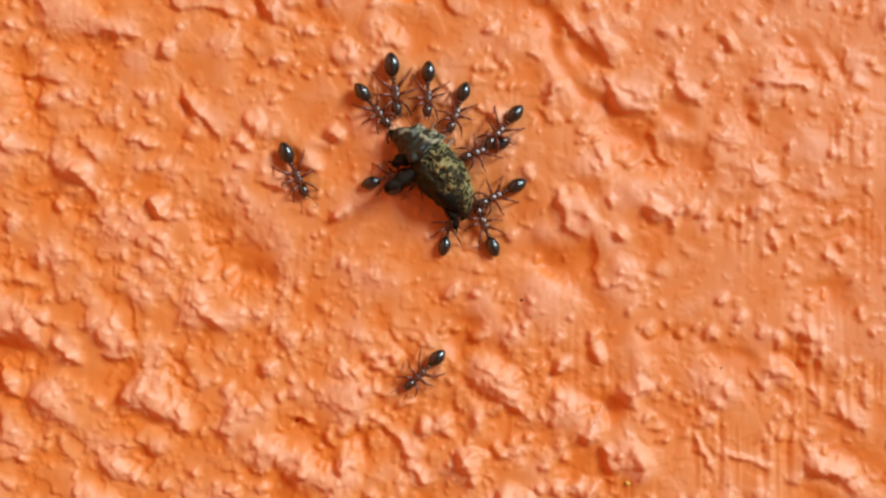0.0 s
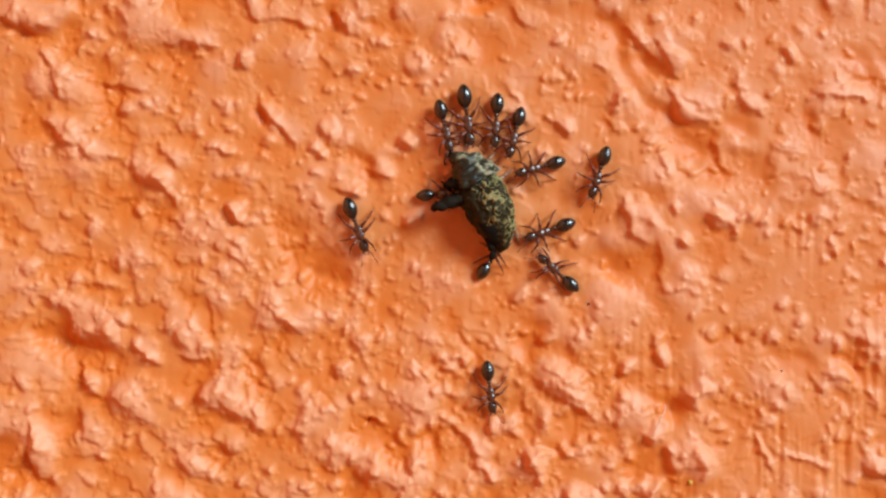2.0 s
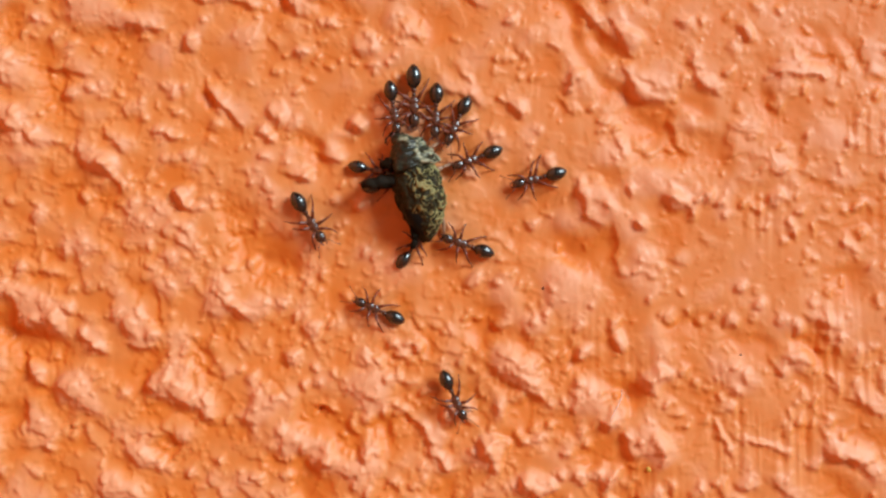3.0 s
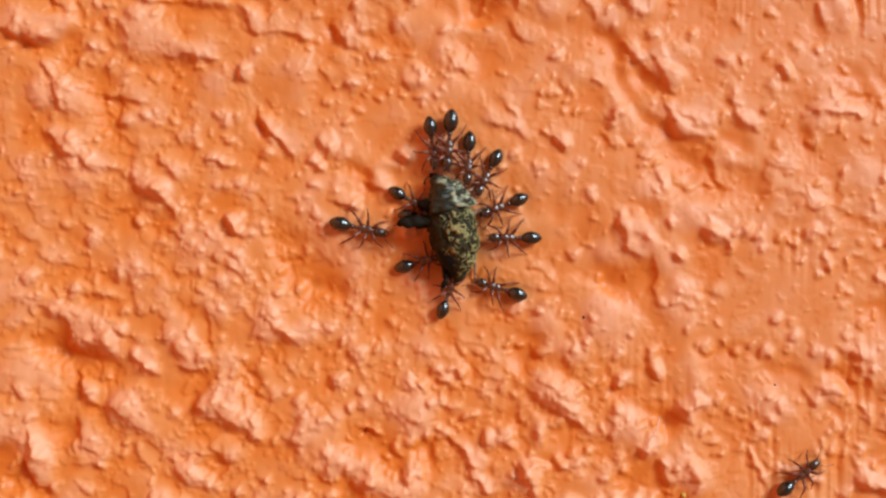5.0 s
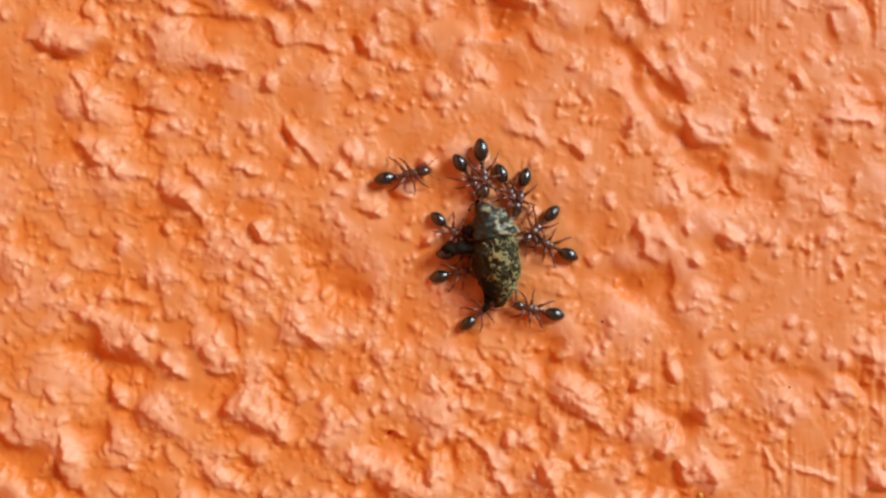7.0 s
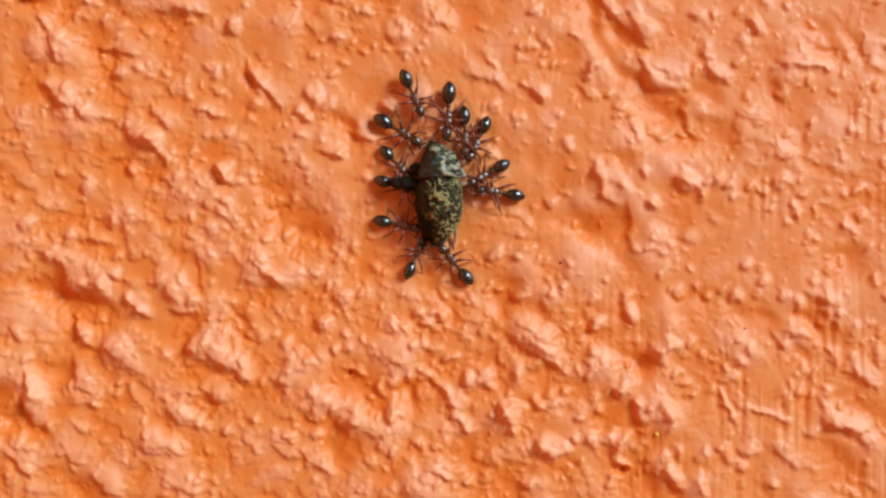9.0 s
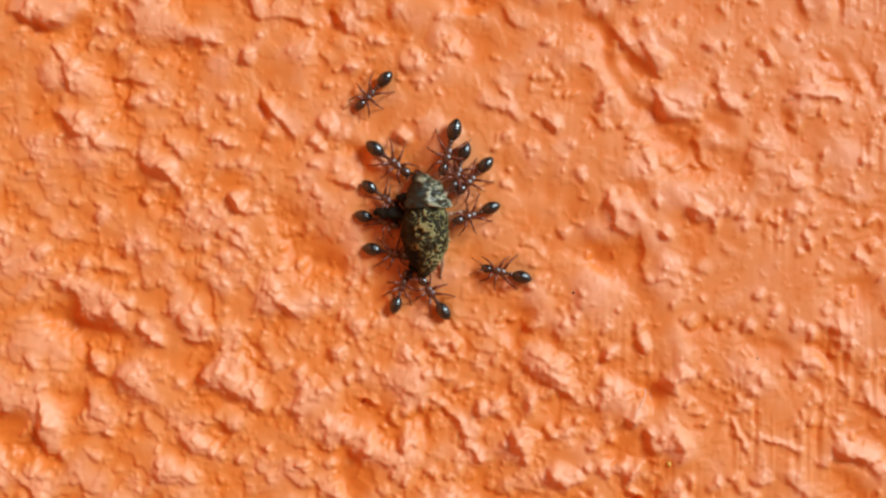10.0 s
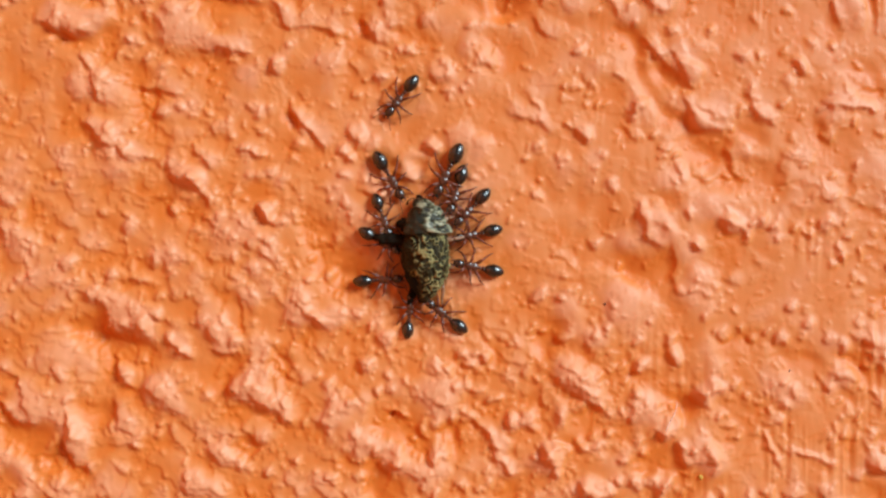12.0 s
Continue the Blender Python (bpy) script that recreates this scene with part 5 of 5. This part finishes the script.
PATH_E2 = [
    (0.0, 5.41, 5.47, -132), (0.5, 6.06, 5.46, -125), (1.0, 5.72, 5.20, -125), (1.5, 6.66, 5.50, -116),
    (2.0, 7.51, 2.77, -108), (2.5, 6.96, 1.11, -163), (2.7, 6.90, 1.24, -165), (4.3, 1.73, -0.72, -174),
    (4.5, 1.46, -1.08, -169), (5.0, 1.42, -0.87, -180), (5.5, 1.57, -0.84, -189), (6.0, 1.95, -0.88, -194),
    (6.5, 2.60, -0.74, -198), (7.0, 2.93, -1.04, -205), (7.2, 2.94, -1.04, -206), (8.8, 1.61, -1.09, -193),
    (9.0, 1.84, -1.35, -188), (9.5, 2.71, -5.26, -156), (10.0, 1.44, -5.23, -193), (10.5, -0.01, -5.55, -200),
    (11.0, -1.41, -4.92, -199), (11.5, -2.23, -3.99, -205), (12.0, -3.12, -3.97, -191),
]
PATH_F = [
    (0.0, 5.19, 0.79, -153), (0.5, 5.13, 0.33, -151), (1.0, 4.80, 0.05, -154), (1.5, 4.23, -1.05, -160),
    (2.0, 3.77, -1.36, -161), (2.5, 2.69, -2.68, -179), (2.7, 2.00, -3.17, -199), (4.3, 0.10, -4.07, -199),
    (4.5, 0.04, -4.33, -196), (5.0, 0.50, -4.61, -197), (5.5, 1.10, -4.82, -202), (6.0, 1.73, -5.04, -211),
    (6.5, 2.19, -5.53, -206), (7.0, 1.76, -5.84, -193), (7.2, 1.81, -5.84, -193), (8.8, -0.67, -6.86, -227),
    (9.0, -1.40, -6.76, -229), (9.5, -2.85, -6.67, -236), (10.0, -4.02, -7.05, -235), (10.5, -4.74, -6.85, -231),
    (11.0, -5.26, -6.83, -224), (11.5, -5.25, -7.01, -220), (12.0, -5.47, -7.63, -217),
]
PATH_G = [
    (0.0, 4.23, -1.61, 112), (0.5, 4.42, -1.97, 114), (1.0, 4.35, -2.88, 121), (1.5, 4.09, -3.23, 137),
    (2.0, 4.44, -4.33, 138), (2.5, 0.53, -6.62, 161), (2.7, -2.45, -8.24, 173), (3.5, -6.08, -6.87, 94),
    (4.3, -5.32, -2.31, 30), (4.5, -5.62, -2.67, 23), (5.0, -5.15, -2.65, 16), (5.5, -4.69, -2.62, 12),
    (6.0, -4.37, -3.16, 4), (6.5, -4.22, -3.09, 10), (7.0, -4.16, -3.04, 13), (7.2, -4.24, -2.99, 16),
    (8.8, -5.40, -3.79, -7), (9.0, -5.52, -3.90, -11), (9.5, -6.67, -3.78, -13), (10.0, -7.33, -3.78, -11),
    (10.5, -8.13, -3.89, -5), (11.0, -8.90, -4.03, -4), (11.5, -9.21, -4.42, -10), (12.0, -10.30, -5.03, 4),
]
PATH_H = [
    (0.0, 1.63, -1.60, 75), (0.5, 1.40, -1.99, 71), (1.0, 0.73, -2.28, 57), (1.5, 0.35, -2.75, 54),
    (2.0, -0.22, -3.19, 58), (2.5, -1.14, -3.47, 62), (2.7, -1.96, -3.53, 50), (4.3, -3.15, -4.26, 72),
    (4.5, -3.30, -4.61, 73), (5.0, -3.22, -5.00, 71), (5.5, -2.69, -5.16, 60), (6.0, -2.14, -5.19, 50),
    (6.5, -2.03, -5.73, 39), (7.0, -2.41, -6.03, 41), (7.2, -2.42, -6.13, 37), (8.8, -3.68, -6.29, 58),
    (9.0, -4.28, -6.21, 67), (9.5, -5.45, -6.19, 70), (10.0, -6.46, -6.58, 71), (10.5, -7.15, -6.68, 73),
    (11.0, -7.52, -6.58, 74), (11.5, -7.51, -6.86, 76), (12.0, -8.12, -7.56, 85),
]
PATH_I1 = [
    (0.0, -2.65, 2.06, 17), (0.5, -2.76, 1.67, 15), (1.0, -2.88, 1.38, 8), (1.5, -3.33, 1.27, 2),
    (2.0, -3.84, 1.39, 5), (2.5, -4.44, 1.37, -11), (2.7, -4.80, 1.54, -10), (4.3, -5.83, 2.38, -43),
    (4.5, -5.94, 2.30, -41), (5.0, -5.91, 1.73, -30), (5.5, -5.69, 0.86, -30), (6.0, -5.19, 0.55, -17),
    (6.5, -4.52, 0.08, -33), (7.0, -4.66, 0.14, -41), (7.2, -4.68, 0.10, -36), (8.8, -5.45, 0.70, -40),
    (9.0, -5.70, 0.65, -46), (9.5, -6.69, 0.99, -50), (10.0, -7.90, 0.50, -36), (10.5, -8.89, 0.33, -34),
    (11.0, -9.43, 0.49, -45), (11.5, -9.64, 0.33, -51), (12.0, -10.19, -0.32, -70),
]
PATH_I2 = [
    (0.0, -0.94, 1.62, 16), (0.5, -1.07, 1.32, 6), (1.0, -1.33, 1.30, 6), (1.5, -1.74, 1.34, 8),
    (2.0, -2.39, 1.44, 4), (2.5, -3.08, 0.86, 6), (2.7, -3.56, 0.90, 12), (4.3, -5.18, 0.81, -21),
    (4.5, -5.23, 0.91, -16), (5.0, -4.93, 0.80, 2), (5.5, -4.44, -0.14, 10), (6.0, -3.85, -0.38, 8),
    (6.5, -3.72, -1.27, 7), (7.0, -3.75, -1.55, 3), (7.2, -3.83, -1.65, 3), (8.8, -5.24, -1.44, -11),
    (9.0, -5.59, -0.99, -18), (9.5, -6.81, -1.04, -20), (10.0, -8.11, -1.32, -15), (10.5, -8.92, -1.46, -35),
    (11.0, -9.80, -1.50, -32), (11.5, -9.98, -1.71, -32), (12.0, -10.24, -2.14, -29),
]
PATH_J = [
    (0.0, -9.32, 2.48, -66), (0.5, -9.30, 2.69, -68), (1.0, -9.59, 2.08, -85), (1.5, -9.48, 1.85, -81),
    (2.0, -10.18, -1.07, -70), (2.5, -10.20, -1.18, -62), (2.7, -9.91, -1.85, -64), (4.3, -10.36, 0.49, -0),
    (4.5, -10.00, 0.08, -8), (5.0, -9.77, -0.22, -12), (5.5, -10.31, -0.91, -31), (6.0, -10.75, -0.97, -13),
    (6.5, -9.90, 1.72, 37), (7.0, -8.24, 4.32, 11), (7.2, -8.18, 4.28, -3), (8.8, -5.71, 3.13, -30),
    (9.0, -5.59, 3.26, -31), (9.5, -6.42, 3.48, -32), (10.0, -7.35, 3.31, -37), (10.5, -8.24, 3.41, -47),
    (11.0, -8.84, 3.53, -51), (11.5, -9.44, 3.22, -49), (12.0, -9.69, 2.79, -59),
]
PATH_K = [
    (0.0, -0.27, -11.77, -136), (0.5, -0.60, -12.70, -110), (1.0, -0.28, -13.01, -93), (1.5, -0.28, -13.03, -85),
    (2.0, -0.45, -12.97, -83), (2.5, 0.04, -12.70, -64), (2.7, -0.28, -12.58, -64), (3.3, 1.92, -18.58, -68),
    (3.9, 7.72, -25.08, -10), (4.5, 16.56, -25.99, 62), (4.7, 19.07, -20.98, 62), (5.0, 22.74, -18.36, 40),
    (5.5, 31.30, -10.71, 65), (6.2, 39.30, -5.71, 30), (7.5, 53.30, -2.71, 10), (9.5, 73.30, 1.29, 8),
    (12.0, 97.30, 9.29, 14),
]
PATH_BEETLE = [
    (0.0, 0.89, 2.83, 131), (0.5, 0.82, 2.27, 133), (1.0, 0.51, 1.93, 130), (1.5, -0.01, 1.67, 126),
    (2.0, -0.68, 1.18, 119), (2.5, -0.81, 0.95, 115), (2.7, -1.30, 0.95, 109), (4.3, -2.77, 0.11, 102),
    (4.5, -2.92, 0.19, 97), (5.0, -2.75, -0.02, 103), (5.5, -2.21, -0.65, 111), (6.0, -1.77, -0.62, 111),
    (6.5, -1.08, -1.03, 107), (7.0, -1.18, -1.51, 101), (7.2, -1.18, -1.44, 103), (8.8, -1.95, -1.49, 96),
    (9.0, -2.40, -1.50, 93), (9.5, -3.54, -1.28, 90), (10.0, -4.48, -1.53, 93), (10.5, -5.41, -1.58, 92),
    (11.0, -6.12, -1.62, 91), (11.5, -6.25, -1.99, 93), (12.0, -6.79, -2.65, 93),
]

first_ant = tagged(build_ant(), "small glossy dark brown ant pulling at the dead beetle", "ant", "ants round the beetle")
PULLING = "small glossy dark brown ant pulling at the dead beetle"
# path, size, share of walking on its own, label
CREW = [(PATH_A1, 0.95, 0.3, "glossy dark ant that lets go of the beetle and wanders off"), (PATH_A2, 1.1, 0.15, "largest glossy black ant pulling at the beetle's head"),
        (PATH_A3, 0.98, 0.15, PULLING), (PATH_A4, 0.95, 0.15, PULLING), (PATH_E1, 0.95, 0.2, PULLING),
        (PATH_E2, 0.97, 0.6, "dark brown ant walking up to the beetle beside the others"), (PATH_F, 0.97, 0.2, PULLING),
        (PATH_G, 0.95, 0.4, "dark ant circling round the beetle's tail to its other flank"), (PATH_H, 0.88, 0.15, "small dark ant tugging at the beetle's tail tip"),
        (PATH_I1, 0.88, 0.15, PULLING), (PATH_I2, 0.9, 0.15, PULLING), (PATH_J, 1.03, 0.7, "dark brown ant walking beside the beetle over bare wall"),
        (PATH_K, 0.95, 1.0, "lone dark brown ant wandering over the bare orange wall")]
ants = []
for i, (path, size, share, label) in enumerate(CREW):
    ob = first_ant if i == 0 else copy_thing(first_ant, Matrix())
    ob.scale = (size, size, size)
    tagged(ob, label)
    ants.append(ob)


def on_wall(x, z, heading, lift=0.0, pitch=0.0):
    """The pose of a thing on the wall: y ahead along the heading, z away from the wall; pitch lifts its front."""
    a = radians(heading)
    ahead = Vector((math.cos(a), 0, math.sin(a)))
    out = Vector((0, -1, 0))
    m = Matrix((ahead.cross(out), ahead, out)).transposed().to_4x4()
    m.translation = Vector((x, 0, z)) * MM + out * lift * MM + Vector((0, 0, SPOT))
    return m @ pose(0, 0, 0, pitch)


def blend(path, t):
    for a, b in zip(path, path[1:]):
        if a[0] <= t <= b[0]:
            u = (t - a[0]) / (b[0] - a[0])
            return [p + (q - p) * u for p, q in zip(a, b)]
    return list(path[-1])


def motions():
    walk(beetle, [(t, on_wall(x, z, h, wall_height(x, z, 2.0) + 0.42 - 0.01 * t) @ pose(0, 0, 1.1 * MM) @ pose(0, 0, 0, 0, 44 - 2.0 * t, 0) @ pose(0, 0, -1.1 * MM)) for t, x, z, h in PATH_BEETLE])
    for n, (ob, (path, size, share, label)) in enumerate(zip(ants, CREW)):
        rows = []
        for t, x, z, h in path:
            b = blend(PATH_BEETLE, t)
            gap = math.hypot(b[1] - x, b[2] - z)
            pitch = 9.0 * max(0.0, min(1.0, (6.0 - gap) / 1.2))
            rows.append((t, on_wall(x, z, h, wall_height(x, z, 0.9) + 0.06, pitch)))
        walk(ob, rows)
        beat = 0.1 if share > 0.25 else 0.25
        steps = int(round(12.0 / beat))
        for k, limb in enumerate(ob.children):
            kind = limb.name.split(".")[0]
            if kind not in ("leg", "antenna"):
                continue
            keys = []
            for i in range(steps + 1):
                t = i * beat
                if kind == "leg":
                    a, b = blend(path, max(t - 0.15, 0)), blend(path, min(t + 0.15, 12))
                    pace = min(1.0, math.hypot(b[1] - a[1], b[2] - a[2]) / 0.9)
                    turn = 2 * math.pi * (t * (2.4 if share > 0.25 else 0.9) + 0.5 * (limb["gait"] % 2) + 0.13 * n)
                    sway = (4 + 14 * pace) * math.sin(turn) + 7 * math.sin(k * 2.7 + n * 1.9)
                    raise_ = (1 + 4 * pace) * max(0, math.cos(turn))
                    side = 1 if limb.location.x > 0 else -1
                    m = pose(0, 0, 0, 0, -side * raise_, side * sway)
                else:
                    m = pose(0, 0, 0, 8 * math.sin(5.1 * t + n + k), 0, 12 * math.sin(3.3 * t + 1.7 * k + n))
                m.translation = limb.location
                keys.append((t, m))
            walk(limb, keys)


motions()
